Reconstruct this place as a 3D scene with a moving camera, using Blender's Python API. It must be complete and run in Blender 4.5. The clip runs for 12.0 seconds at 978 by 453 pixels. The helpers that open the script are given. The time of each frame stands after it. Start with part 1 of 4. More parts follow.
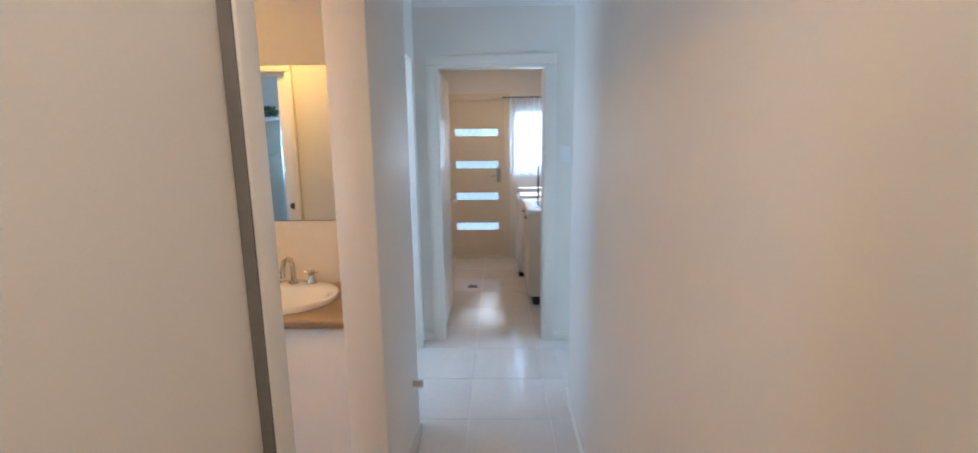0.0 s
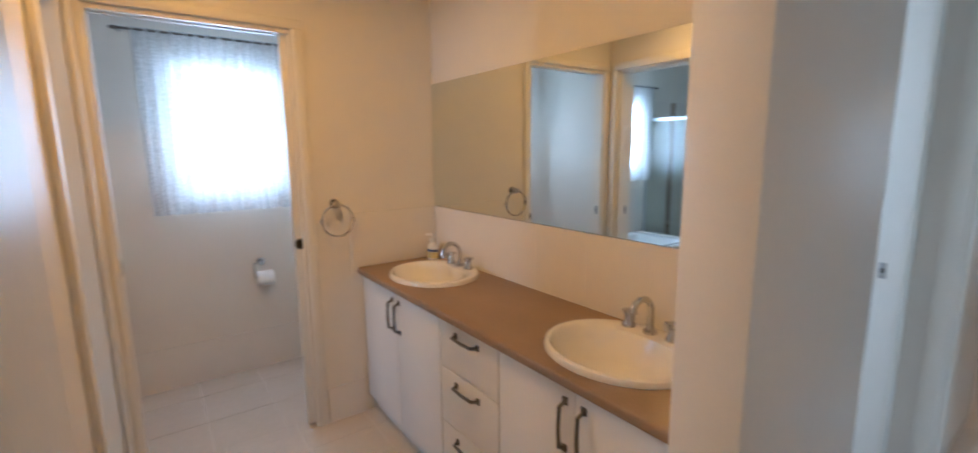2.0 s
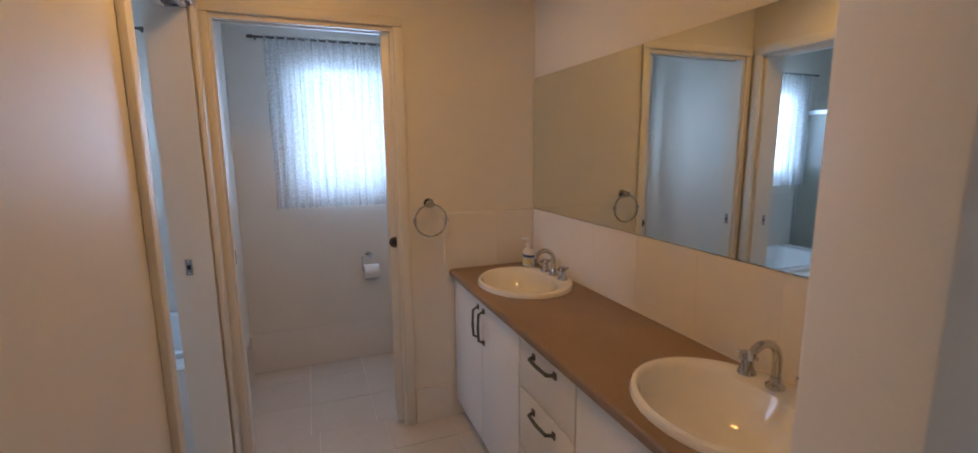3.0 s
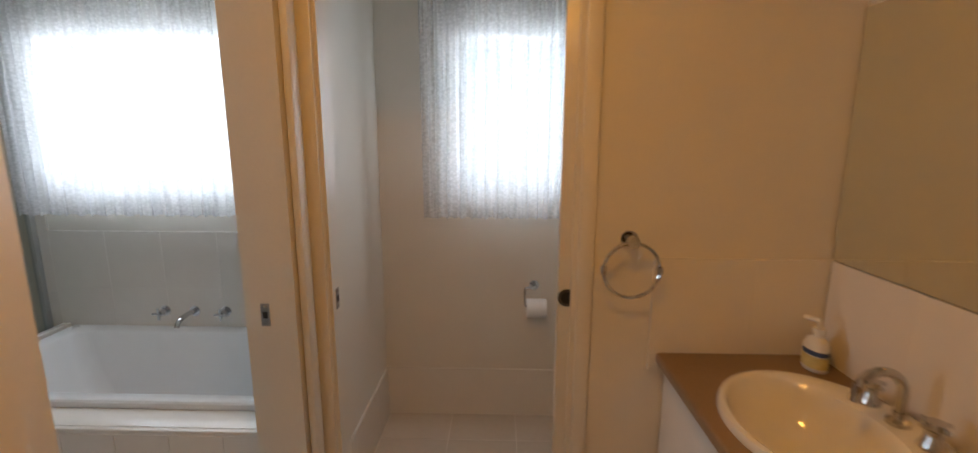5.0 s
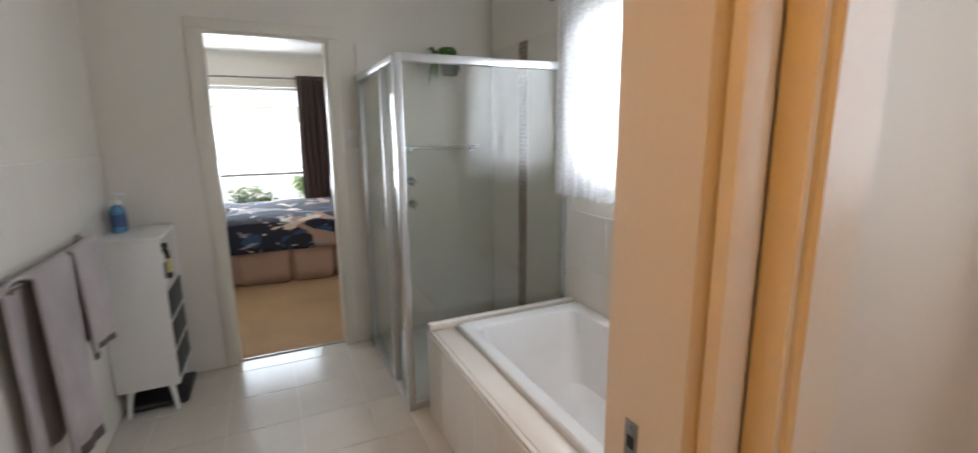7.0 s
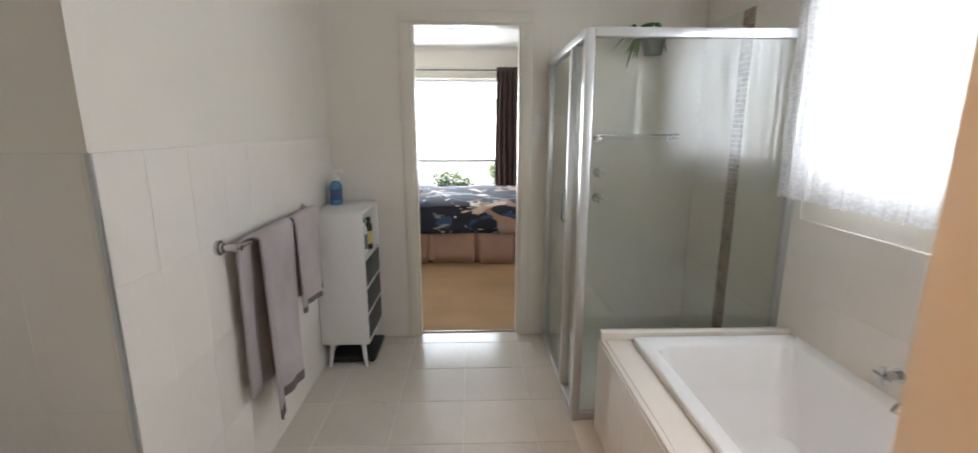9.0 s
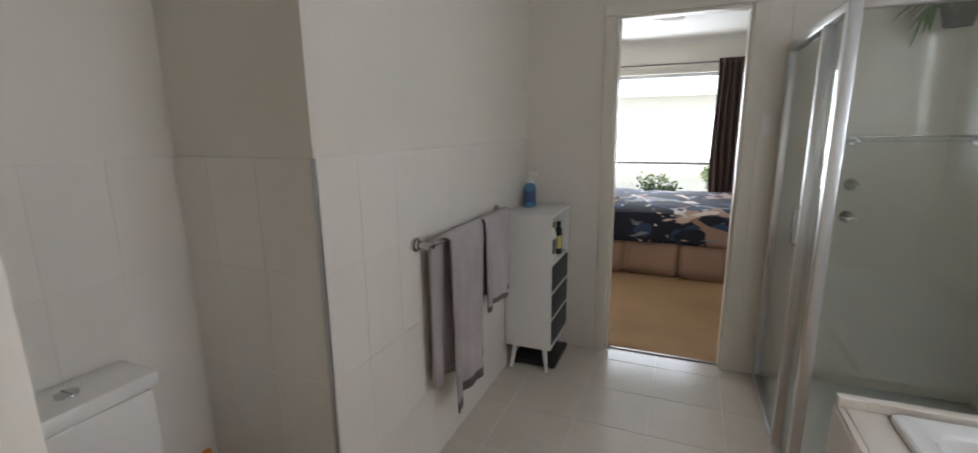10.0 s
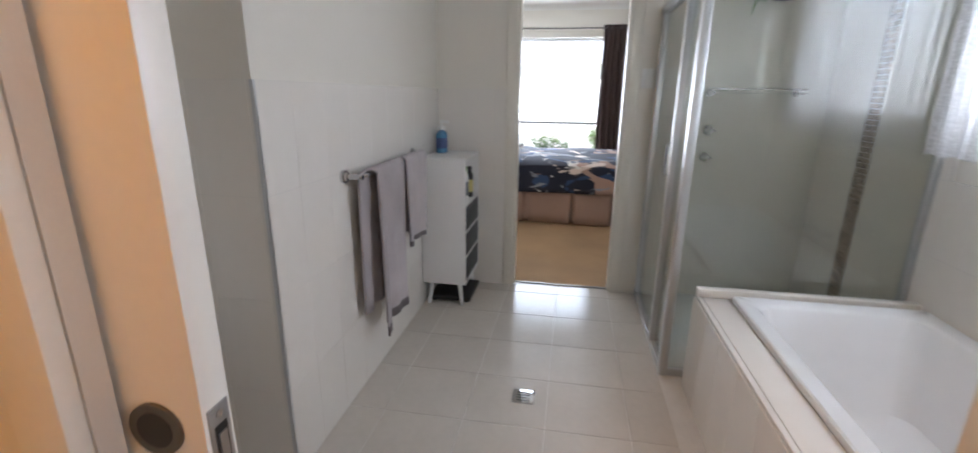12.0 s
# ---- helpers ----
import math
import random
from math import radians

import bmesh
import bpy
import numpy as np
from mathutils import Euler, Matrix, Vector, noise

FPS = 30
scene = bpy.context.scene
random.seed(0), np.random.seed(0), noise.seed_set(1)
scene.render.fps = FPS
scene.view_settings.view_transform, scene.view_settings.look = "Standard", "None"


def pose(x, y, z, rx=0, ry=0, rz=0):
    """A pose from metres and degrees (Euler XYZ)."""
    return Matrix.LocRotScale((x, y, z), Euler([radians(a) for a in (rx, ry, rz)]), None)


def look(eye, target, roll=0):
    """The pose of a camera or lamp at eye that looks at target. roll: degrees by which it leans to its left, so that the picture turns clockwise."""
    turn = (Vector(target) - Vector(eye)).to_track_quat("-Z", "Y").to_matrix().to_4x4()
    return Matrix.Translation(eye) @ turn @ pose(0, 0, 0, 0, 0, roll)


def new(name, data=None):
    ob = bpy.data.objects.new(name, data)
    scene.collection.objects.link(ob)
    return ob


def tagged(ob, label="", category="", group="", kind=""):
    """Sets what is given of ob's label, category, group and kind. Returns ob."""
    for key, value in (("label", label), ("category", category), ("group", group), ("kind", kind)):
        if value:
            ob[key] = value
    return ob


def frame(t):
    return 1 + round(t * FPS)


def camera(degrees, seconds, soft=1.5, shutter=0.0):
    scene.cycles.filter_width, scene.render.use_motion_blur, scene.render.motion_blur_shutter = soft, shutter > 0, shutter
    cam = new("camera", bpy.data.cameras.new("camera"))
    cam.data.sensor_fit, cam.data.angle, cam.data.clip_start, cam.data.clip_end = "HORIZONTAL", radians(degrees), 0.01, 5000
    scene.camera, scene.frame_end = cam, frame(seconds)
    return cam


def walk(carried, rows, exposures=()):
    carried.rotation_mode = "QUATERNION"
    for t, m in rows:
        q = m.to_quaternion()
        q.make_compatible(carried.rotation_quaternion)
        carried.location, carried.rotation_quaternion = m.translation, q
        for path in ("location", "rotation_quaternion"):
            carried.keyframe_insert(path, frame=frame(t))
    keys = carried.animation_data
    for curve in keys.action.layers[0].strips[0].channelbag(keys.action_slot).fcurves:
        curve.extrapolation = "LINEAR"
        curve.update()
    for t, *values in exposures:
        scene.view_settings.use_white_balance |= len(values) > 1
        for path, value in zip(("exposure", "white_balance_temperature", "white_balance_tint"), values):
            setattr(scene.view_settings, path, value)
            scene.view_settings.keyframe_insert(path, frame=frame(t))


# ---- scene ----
cam = camera(92.5, 12.0, shutter=0.4)
PATH = [
    (0, (0.442, 0.407, 1.512), (0.404, 2.375, 1.157), -0.6),
    (0.5, (0.441, 0.666, 1.502), (0.084, 2.602, 1.153), -0.8),
    (1, (0.434, 0.878, 1.496), (-0.314, 2.701, 1.156), -1.0),
    (1.5, (0.405, 1.074, 1.495), (-0.753, 2.67, 1.163), -0.9),
    (2, (0.374, 1.186, 1.483), (-1.219, 2.349, 1.160), -0.6),
    (2.5, (0.355, 1.266, 1.496), (-1.427, 2.113, 1.171), -0.3),
    (2.7, (0.335, 1.330, 1.480), (-1.477, 2.112, 1.158), -0.4),
    (4.3, (-0.28, 1.549, 1.532), (-2.224, 1.836, 1.161), 0.4),
    (4.5, (-0.39, 1.568, 1.520), (-2.348, 1.753, 1.157), 0.5),
    (5, (-0.701, 1.589, 1.508), (-2.665, 1.538, 1.136), 0.2),
    (5.5, (-0.998, 1.595, 1.498), (-2.923, 1.217, 1.115), -0.2),
    (6, (-1.24, 1.515, 1.482), (-2.965, 0.570, 1.112), -0.3),
    (6.5, (-1.399, 1.423, 1.470), (-2.736, -0.013, 1.081), -0.4),
    (7, (-1.52, 1.381, 1.450), (-2.348, -0.398, 1.062), -0.6),
    (9, (-1.606, 1.196, 1.416), (-1.673, -0.760, 1.003), -0.0),
    (9.5, (-1.62, 1.077, 1.421), (-1.307, -0.855, 1.008), -0.5),
    (10, (-1.635, 1.052, 1.433), (-0.881, -0.754, 1.021), -0.7),
    (10.5, (-1.641, 1.041, 1.398), (-0.807, -0.727, 0.973), -0.3),
    (11, (-1.639, 1.037, 1.340), (-0.8, -0.722, 0.891), -0.2),
    (11.5, (-1.647, 1.144, 1.356), (-0.958, -0.662, 0.845), 0.8),
    (12, (-1.592, 1.290, 1.323), (-1.268, -0.607, 0.781), 0.7),
]
EXPOSURES = [(0.0, 1.74, 4400, 3), (1.0, 1.74, 4500, 2), (1.5, 1.72, 4600, 3), (2.0, 1.36, 4550, 4), (2.7, 0.84, 4500, 6), (4.4, 0.56, 5300, 8), (5.5, 0.46, 6150, 8), (6.5, 0.14, 6200, 10), (7.0, 1.10, 6150, 11), (9.0, 1.30, 6250, 11), (9.6, 0.54, 6250, 11), (10.5, 1.12, 6150, 12), (11.0, 1.02, 6100, 12), (12.0, 1.20, 5850, 13)]
walk(cam, [(t, look(eye, target, roll)) for t, eye, target, roll in PATH], EXPOSURES)

# ---- world and large lights ----
world = bpy.data.worlds.new("World"); scene.world = world; world.use_nodes = True
_wn = world.node_tree.nodes; _sky = _wn.new("ShaderNodeTexSky"); _sky.sky_type = "NISHITA"; _sky.sun_disc = False
_sky.sun_elevation, _sky.sun_rotation = radians(37), radians(12)
_wn["Background"].inputs[1].default_value = 0.15
world.node_tree.links.new(_sky.outputs[0], _wn["Background"].inputs[0])


def lamp(name, kind, m, power, colour, sx=0.3, sy=0.3):
    d = bpy.data.lights.new(name, kind); d.energy, d.color = power, colour
    if kind == "AREA": d.shape, d.size, d.size_y = "RECTANGLE", sx, sy
    if kind == "POINT": d.shadow_soft_size = sx
    o = new(name, d); o.matrix_world = m; return o


_sun = lamp("sun", "SUN", look((0, 0, 20), (-2.0, -9.0, 13.0)), 5.0, (1.0, 0.95, 0.88)); _sun.data.angle = radians(6)
DAY = (0.93, 0.96, 1.0)
WARM = (1.0, 0.42, 0.065)
# ceiling lamps of the dressing room, the hall and the laundry
lamp("vanity_lamp", "AREA", look((-1.15, 1.45, 2.44), (-1.15, 1.45, 0)), 5.17, WARM, 0.22, 0.22)
lamp("hall_lamp", "AREA", look((0.45, 0.35, 2.44), (0.45, 0.35, 0)), 2.88, (1.0, 0.64, 0.38), 0.25, 0.25)
lamp("laundry_lamp", "AREA", look((0.35, 5.3, 2.44), (0.35, 5.3, 0)), 2.8, (1.0, 0.52, 0.20), 0.25, 0.25)
# daylight in the window openings
lamp("window_light_side_room", "AREA", look((-1.47, 3.30, 1.48), (0.8, 2.9, 0.9)), 5.2, (0.92, 0.94, 1.0), 0.6, 0.9)
lamp("window_light_wc", "AREA", look((-3.10, 1.66, 1.62), (0, 1.66, 1.62)), 6, DAY, 0.56, 0.72)
lamp("window_light_bath", "AREA", look((-3.10, -0.15, 1.62), (0, -0.15, 1.62)), 15, DAY, 1.1, 0.72)
lamp("window_light_bedroom", "AREA", look((-1.0, -5.72, 1.35), (-1.0, 0, 1.1)), 46.8, DAY, 2.6, 1.4)
lamp("window_light_laundry", "AREA", look((0.9, 6.60, 1.52), (0.9, 0, 1.4)), 1.57, DAY, 0.5, 0.72)
lamp("window_light_living", "AREA", look((3.9, 3.4, 1.4), (0, 3.4, 1.2)), 9, (0.88, 0.93, 1.0), 1.6, 1.6)


# ---- materials ----
def material(name, colour, rough=0.5, metal=0.0, vary=0.06, grain=60.0, bump=0.0, coat=0.0, spec=0.5, second=None, stretch=(1, 1, 1), spots=3.0, per_object=0.0):
    mt = bpy.data.materials.new(name); mt.use_nodes = True
    nt = mt.node_tree; b = nt.nodes["Principled BSDF"]; N, L = nt.nodes.new, nt.links.new
    b.inputs["Roughness"].default_value, b.inputs["Metallic"].default_value = rough, metal
    b.inputs["Specular IOR Level"].default_value, b.inputs["Coat Weight"].default_value = spec, coat
    tc = N("ShaderNodeTexCoord"); mp = N("ShaderNodeMapping"); mp.inputs["Scale"].default_value = stretch
    L(tc.outputs["Object"], mp.inputs["Vector"])
    fine, wide = N("ShaderNodeTexNoise"), N("ShaderNodeTexNoise")
    fine.inputs["Scale"].default_value, wide.inputs["Scale"].default_value = grain, spots
    fine.inputs["Detail"].default_value, wide.inputs["Detail"].default_value = 4, 3
    L(mp.outputs[0], fine.inputs["Vector"]); L(mp.outputs[0], wide.inputs["Vector"])
    mix = N("ShaderNodeMix"); mix.data_type = "FLOAT"; mix.inputs[0].default_value = 0.55
    L(fine.outputs[0], mix.inputs[2]); L(wide.outputs[0], mix.inputs[3])
    ramp = N("ShaderNodeValToRGB"); e = ramp.color_ramp.elements
    lo = [max(0, c * (1 - vary)) for c in (second or colour)]; hi = [min(1, c * (1 + vary)) for c in colour]
    e[0].position, e[1].position = 0.35, 0.65
    e[0].color, e[1].color = (*lo, 1), (*hi, 1)
    L(mix.outputs[0], ramp.inputs[0])
    out = ramp.outputs[0]
    if per_object:
        info = N("ShaderNodeObjectInfo"); mr = N("ShaderNodeMapRange"); mr.inputs[3].default_value, mr.inputs[4].default_value = 1 - per_object, 1 + per_object
        L(info.outputs["Random"], mr.inputs[0]); hs = N("ShaderNodeHueSaturation"); L(mr.outputs[0], hs.inputs["Value"]); L(out, hs.inputs["Color"]); out = hs.outputs[0]
    L(out, b.inputs["Base Color"])
    rr = N("ShaderNodeMapRange"); rr.inputs[3].default_value, rr.inputs[4].default_value = rough * 0.85, min(1, rough * 1.15)
    L(wide.outputs[0], rr.inputs[0]); L(rr.outputs[0], b.inputs["Roughness"])
    if bump:
        bp = N("ShaderNodeBump"); bp.inputs["Strength"].default_value, bp.inputs["Distance"].default_value = bump, 0.004
        L(fine.outputs[0], bp.inputs["Height"]); L(bp.outputs[0], b.inputs["Normal"])
    return mt


PAINT = material("wall_paint", (0.80, 0.76, 0.68), 0.42, vary=0.02, grain=220, bump=0.05)
CEIL = material("ceiling_paint", (0.85, 0.84, 0.80), 0.8, vary=0.02, grain=150, bump=0.05)
TRIM = material("trim_enamel", (0.80, 0.76, 0.67), 0.38, vary=0.02, grain=90, bump=0.03)
DOORW = material("door_enamel", (0.80, 0.77, 0.70), 0.30, vary=0.02, grain=90, bump=0.03)
FLOORT = material("floor_tile_glaze", (0.67, 0.615, 0.54), 0.16, vary=0.025, grain=30, bump=0.02, second=(0.655, 0.60, 0.525), per_object=0.03)
GROUT = material("grout", (0.70, 0.66, 0.60), 0.9, vary=0.12, grain=200, bump=0.2)
WALLT = material("wall_tile_glaze", (0.84, 0.80, 0.735), 0.07, vary=0.012, grain=20, bump=0.006, per_object=0.006)
WGROUT = material("wall_grout", (0.80, 0.77, 0.715), 0.25, vary=0.05, grain=200)
BENCH = material("brown_laminate", (0.30, 0.205, 0.125), 0.38, vary=0.12, grain=260, bump=0.04, second=(0.25, 0.17, 0.10))
CABW = material("cabinet_white", (0.83, 0.82, 0.80), 0.30, vary=0.015, grain=70, bump=0.02)
CERAM = material("vitreous_china", (0.88, 0.86, 0.82), 0.08, vary=0.01, grain=10, coat=0.4)
ACRYL = material("bath_acrylic", (0.86, 0.87, 0.87), 0.14, vary=0.01, grain=12)
CHROME = material("chrome", (0.58, 0.58, 0.59), 0.09, metal=1.0, vary=0.03, grain=30)
STEEL = material("brushed_steel", (0.42, 0.41, 0.40), 0.32, metal=1.0, vary=0.08, grain=120, stretch=(1, 1, 12))
ALU = material("satin_aluminium", (0.60, 0.61, 0.62), 0.34, metal=1.0, vary=0.04, grain=100)
PEWTER = material("pewter_handle", (0.16, 0.145, 0.13), 0.34, metal=0.9, vary=0.1, grain=80)
BLACK = material("black_plastic", (0.02, 0.02, 0.02), 0.45, vary=0.2, grain=80)
TOWEL = material("grey_terry", (0.56, 0.51, 0.51), 0.95, vary=0.16, grain=420, bump=0.9, second=(0.46, 0.41, 0.41))
TOWELD = material("grey_terry_band", (0.17, 0.145, 0.145), 0.95, vary=0.16, grain=420, bump=0.7)
DGREY = material("charcoal_drawer", (0.045, 0.048, 0.055), 0.55, vary=0.12, grain=140, bump=0.05)
CARPET = material("tan_carpet", (0.41, 0.26, 0.135), 0.95, vary=0.14, grain=330, bump=0.8, second=(0.34, 0.21, 0.11), spots=1.6)
VALANCE = material("tan_valance", (0.34, 0.22, 0.165), 0.85, vary=0.10, grain=260, bump=0.3)
CURT = material("brown_curtain", (0.085, 0.055, 0.048), 0.9, vary=0.14, grain=260, bump=0.3, stretch=(1, 1, 0.2))
PAPER = material("toilet_paper", (0.87, 0.86, 0.84), 0.95, vary=0.03, grain=150, bump=0.2)
ORANGE = material("orange_plastic", (0.80, 0.30, 0.02), 0.35, vary=0.05, grain=40)
BLUEL = material("blue_gel_soap", (0.10, 0.27, 0.46), 0.16, vary=0.05, grain=20)
LABELY = material("yellow_label", (0.72, 0.62, 0.25), 0.5, vary=0.15, grain=60)
LABELN = material("navy_label", (0.05, 0.09, 0.22), 0.5, vary=0.1, grain=60)
PLAST = material("white_plastic", (0.84, 0.83, 0.80), 0.35, vary=0.02, grain=50)
GREEN = material("leaf_green", (0.10, 0.24, 0.035), 0.5, vary=0.25, grain=40)
# dark grey standing in for shade on the jamb's side
SHADE = material("grey_jamb_shade", (0.20, 0.185, 0.16), 0.7, vary=0.08, grain=90)
POTG = material("grey_pot", (0.16, 0.17, 0.18), 0.6, vary=0.1, grain=60)
BRICK = material("red_brick_face", (0.33, 0.11, 0.085), 0.85, vary=0.2, grain=60, bump=0.3)
RENDER = material("pale_render", (0.86, 0.85, 0.82), 0.85, vary=0.06, grain=60, bump=0.2)
ROOF = material("roof_sheet", (0.78, 0.77, 0.76), 0.6, vary=0.1, grain=30)
GRASS = material("pale_yard", (0.46, 0.44, 0.38), 0.95, vary=0.15, grain=8, bump=0.6, second=(0.40, 0.39, 0.31), spots=0.3)
SHRUB = material("shrub_leaf", (0.09, 0.14, 0.04), 0.6, vary=0.3, grain=20)
DOORE = material("entry_door_paint", (0.74, 0.64, 0.48), 0.38, vary=0.03, grain=80, bump=0.03)


def quilt_material():
    mt = material("floral_quilt", (0.02, 0.025, 0.045), 0.85, vary=0.2, grain=200, bump=0.3)
    nt = mt.node_tree; N, L = nt.nodes.new, nt.links.new; b = nt.nodes["Principled BSDF"]
    tc = N("ShaderNodeTexCoord")
    base = None
    for sc, lo, hi, colour, off in ((1.9, 0.60, 0.63, (0.03, 0.06, 0.13), 3.0), (1.7, 0.59, 0.61, (0.36, 0.23, 0.18), 11.0), (2.1, 0.61, 0.635, (0.66, 0.54, 0.46), 23.0), (3.2, 0.61, 0.64, (0.24, 0.25, 0.27), 37.0), (5.0, 0.66, 0.69, (0.75, 0.72, 0.68), 51.0)):
        mp = N("ShaderNodeMapping"); mp.inputs["Location"].default_value = (off, off * 0.7, off * 0.3); mp.inputs["Rotation"].default_value = (0, off, off * 0.3); mp.inputs["Scale"].default_value = (1.0, 1.0, 2.2)
        n = N("ShaderNodeTexNoise"); n.inputs["Scale"].default_value = sc; n.inputs["Detail"].default_value = 2.5; n.inputs["Distortion"].default_value = 1.0
        L(tc.outputs["Object"], mp.inputs[0]); L(mp.outputs[0], n.inputs["Vector"])
        r = N("ShaderNodeMapRange"); r.inputs[1].default_value, r.inputs[2].default_value = lo, hi; L(n.outputs[0], r.inputs[0])
        m = N("ShaderNodeMix"); m.data_type = "RGBA"; L(r.outputs[0], m.inputs[0]); m.inputs[7].default_value = (*colour, 1)
        if base: L(base, m.inputs[6])
        else: m.inputs[6].default_value = (0.012, 0.014, 0.028, 1)
        base = m.outputs[2]
    L(base, b.inputs["Base Color"]); return mt


QUILT = quilt_material()


def glass_material(name, tint=(1, 1, 1), rough=0.0, gloss=0.5, base=0.035):
    mt = bpy.data.materials.new(name); mt.use_nodes = True; nt = mt.node_tree; nt.nodes.clear()
    o, t, g, m, f, pw, ml = (nt.nodes.new("ShaderNode" + k) for k in ("OutputMaterial", "BsdfTransparent", "BsdfGlossy", "MixShader", "LayerWeight", "Math", "Math"))
    t.inputs[0].default_value = (*tint, 1); g.inputs["Roughness"].default_value = rough; f.inputs[0].default_value = 0.5
    pw.operation, pw.inputs[1].default_value = "POWER", 4.0
    ml.operation, ml.inputs[1].default_value, ml.inputs[2].default_value = "MULTIPLY_ADD", gloss, base
    L = nt.links.new
    L(f.outputs["Facing"], pw.inputs[0]); L(pw.outputs[0], ml.inputs[0]); L(ml.outputs[0], m.inputs[0])
    L(t.outputs[0], m.inputs[1]); L(g.outputs[0], m.inputs[2]); L(m.outputs[0], o.inputs[0])
    return mt


GLASS = glass_material("clear_glass", (0.97, 0.985, 0.98))
SHGLASS = glass_material("shower_glass", (0.89, 0.905, 0.88), gloss=0.75, base=0.075)
MIRROR = bpy.data.materials.new("silvered_mirror"); MIRROR.use_nodes = True
_b = MIRROR.node_tree.nodes["Principled BSDF"]; _b.inputs["Metallic"].default_value = 1; _b.inputs["Roughness"].default_value = 0.015; _b.inputs["Base Color"].default_value = (0.80, 0.84, 0.82, 1)


def lace_material():
    """White lace: translucent threads, with small holes in rows."""
    mt = bpy.data.materials.new("white_lace"); mt.use_nodes = True; nt = mt.node_tree; nt.nodes.clear(); N, L = nt.nodes.new, nt.links.new
    o, tr, tl, df, m1, m2 = (N("ShaderNode" + k) for k in ("OutputMaterial", "BsdfTransparent", "BsdfTranslucent", "BsdfDiffuse", "MixShader", "MixShader"))
    df.inputs[0].default_value = (0.94, 0.94, 0.94, 1)
    tc = N("ShaderNodeTexCoord"); mp = N("ShaderNodeMapping"); mp.inputs["Scale"].default_value = (1, 1, 1.4); L(tc.outputs["Object"], mp.inputs[0])
    gather = N("ShaderNodeMapping"); gather.inputs["Scale"].default_value = (1, 1, 0.03); L(tc.outputs["Object"], gather.inputs[0])
    n = N("ShaderNodeTexNoise"); n.inputs["Scale"].default_value = 42; n.inputs["Detail"].default_value = 1.5; L(gather.outputs[0], n.inputs["Vector"])
    v = N("ShaderNodeTexVoronoi"); v.inputs["Scale"].default_value = 62; L(mp.outputs[0], v.inputs["Vector"])
    ad = N("ShaderNodeMath"); ad.operation = "MULTIPLY_ADD"; ad.inputs[1].default_value = 0.55; L(v.outputs[0], ad.inputs[0]); L(n.outputs[0], ad.inputs[2])
    r = N("ShaderNodeMapRange"); r.inputs[1].default_value, r.inputs[2].default_value = 0.46, 0.92
    r.inputs[3].default_value, r.inputs[4].default_value = 0.03, 0.38; L(ad.outputs[0], r.inputs[0])
    cr = N("ShaderNodeMix"); cr.data_type = "RGBA"; L(r.outputs[0], cr.inputs[0]); cr.inputs[6].default_value, cr.inputs[7].default_value = (0.36, 0.365, 0.375, 1), (0.85, 0.87, 0.90, 1); L(cr.outputs[2], tl.inputs[0])
    m1.inputs[0].default_value = 0.62; L(tl.outputs[0], m1.inputs[1]); L(df.outputs[0], m1.inputs[2])
    L(r.outputs[0], m2.inputs[0]); L(m1.outputs[0], m2.inputs[1]); L(tr.outputs[0], m2.inputs[2]); L(m2.outputs[0], o.inputs[0])
    return mt


LACE = lace_material()
FROST = bpy.data.materials.new("patterned_glass"); FROST.use_nodes = True; FROST.node_tree.nodes.clear()
_o, _t, _g, _m = (FROST.node_tree.nodes.new("ShaderNode" + k) for k in ("OutputMaterial", "BsdfTranslucent", "BsdfTransparent", "MixShader"))
_t.inputs[0].default_value, _m.inputs[0].default_value = (0.26, 0.27, 0.27, 1), 0.22
FROST.node_tree.links.new(_t.outputs[0], _m.inputs[1]); FROST.node_tree.links.new(_g.outputs[0], _m.inputs[2]); FROST.node_tree.links.new(_m.outputs[0], _o.inputs[0])


# ---- mesh helpers ----
def box(bm, x0, x1, y0, y1, z0, z1, bevel=0.0):
    r = bmesh.ops.create_cube(bm, size=1.0, matrix=Matrix.Translation(((x0 + x1) / 2, (y0 + y1) / 2, (z0 + z1) / 2)) @ Matrix.Diagonal((x1 - x0, y1 - y0, z1 - z0, 1)))
    if bevel:
        ed = list({e for v in r["verts"] for e in v.link_edges})
        bmesh.ops.bevel(bm, geom=ed, offset=bevel, segments=2, affect="EDGES", profile=0.5)
    return bm


def B(*a, bevel=0.0):
    return box(bmesh.new(), *a, bevel=bevel)


def rod(bm, p, q, r, seg=14, r2=None):
    p, q = Vector(p), Vector(q); d = q - p
    m = Matrix.Translation((p + q) / 2) @ d.to_track_quat("Z", "Y").to_matrix().to_4x4()
    bmesh.ops.create_cone(bm, cap_ends=True, segments=seg, radius1=r, radius2=r if r2 is None else r2, depth=d.length, matrix=m)
    return bm


def R(p, q, r, seg=14, r2=None):
    return rod(bmesh.new(), p, q, r, seg, r2)


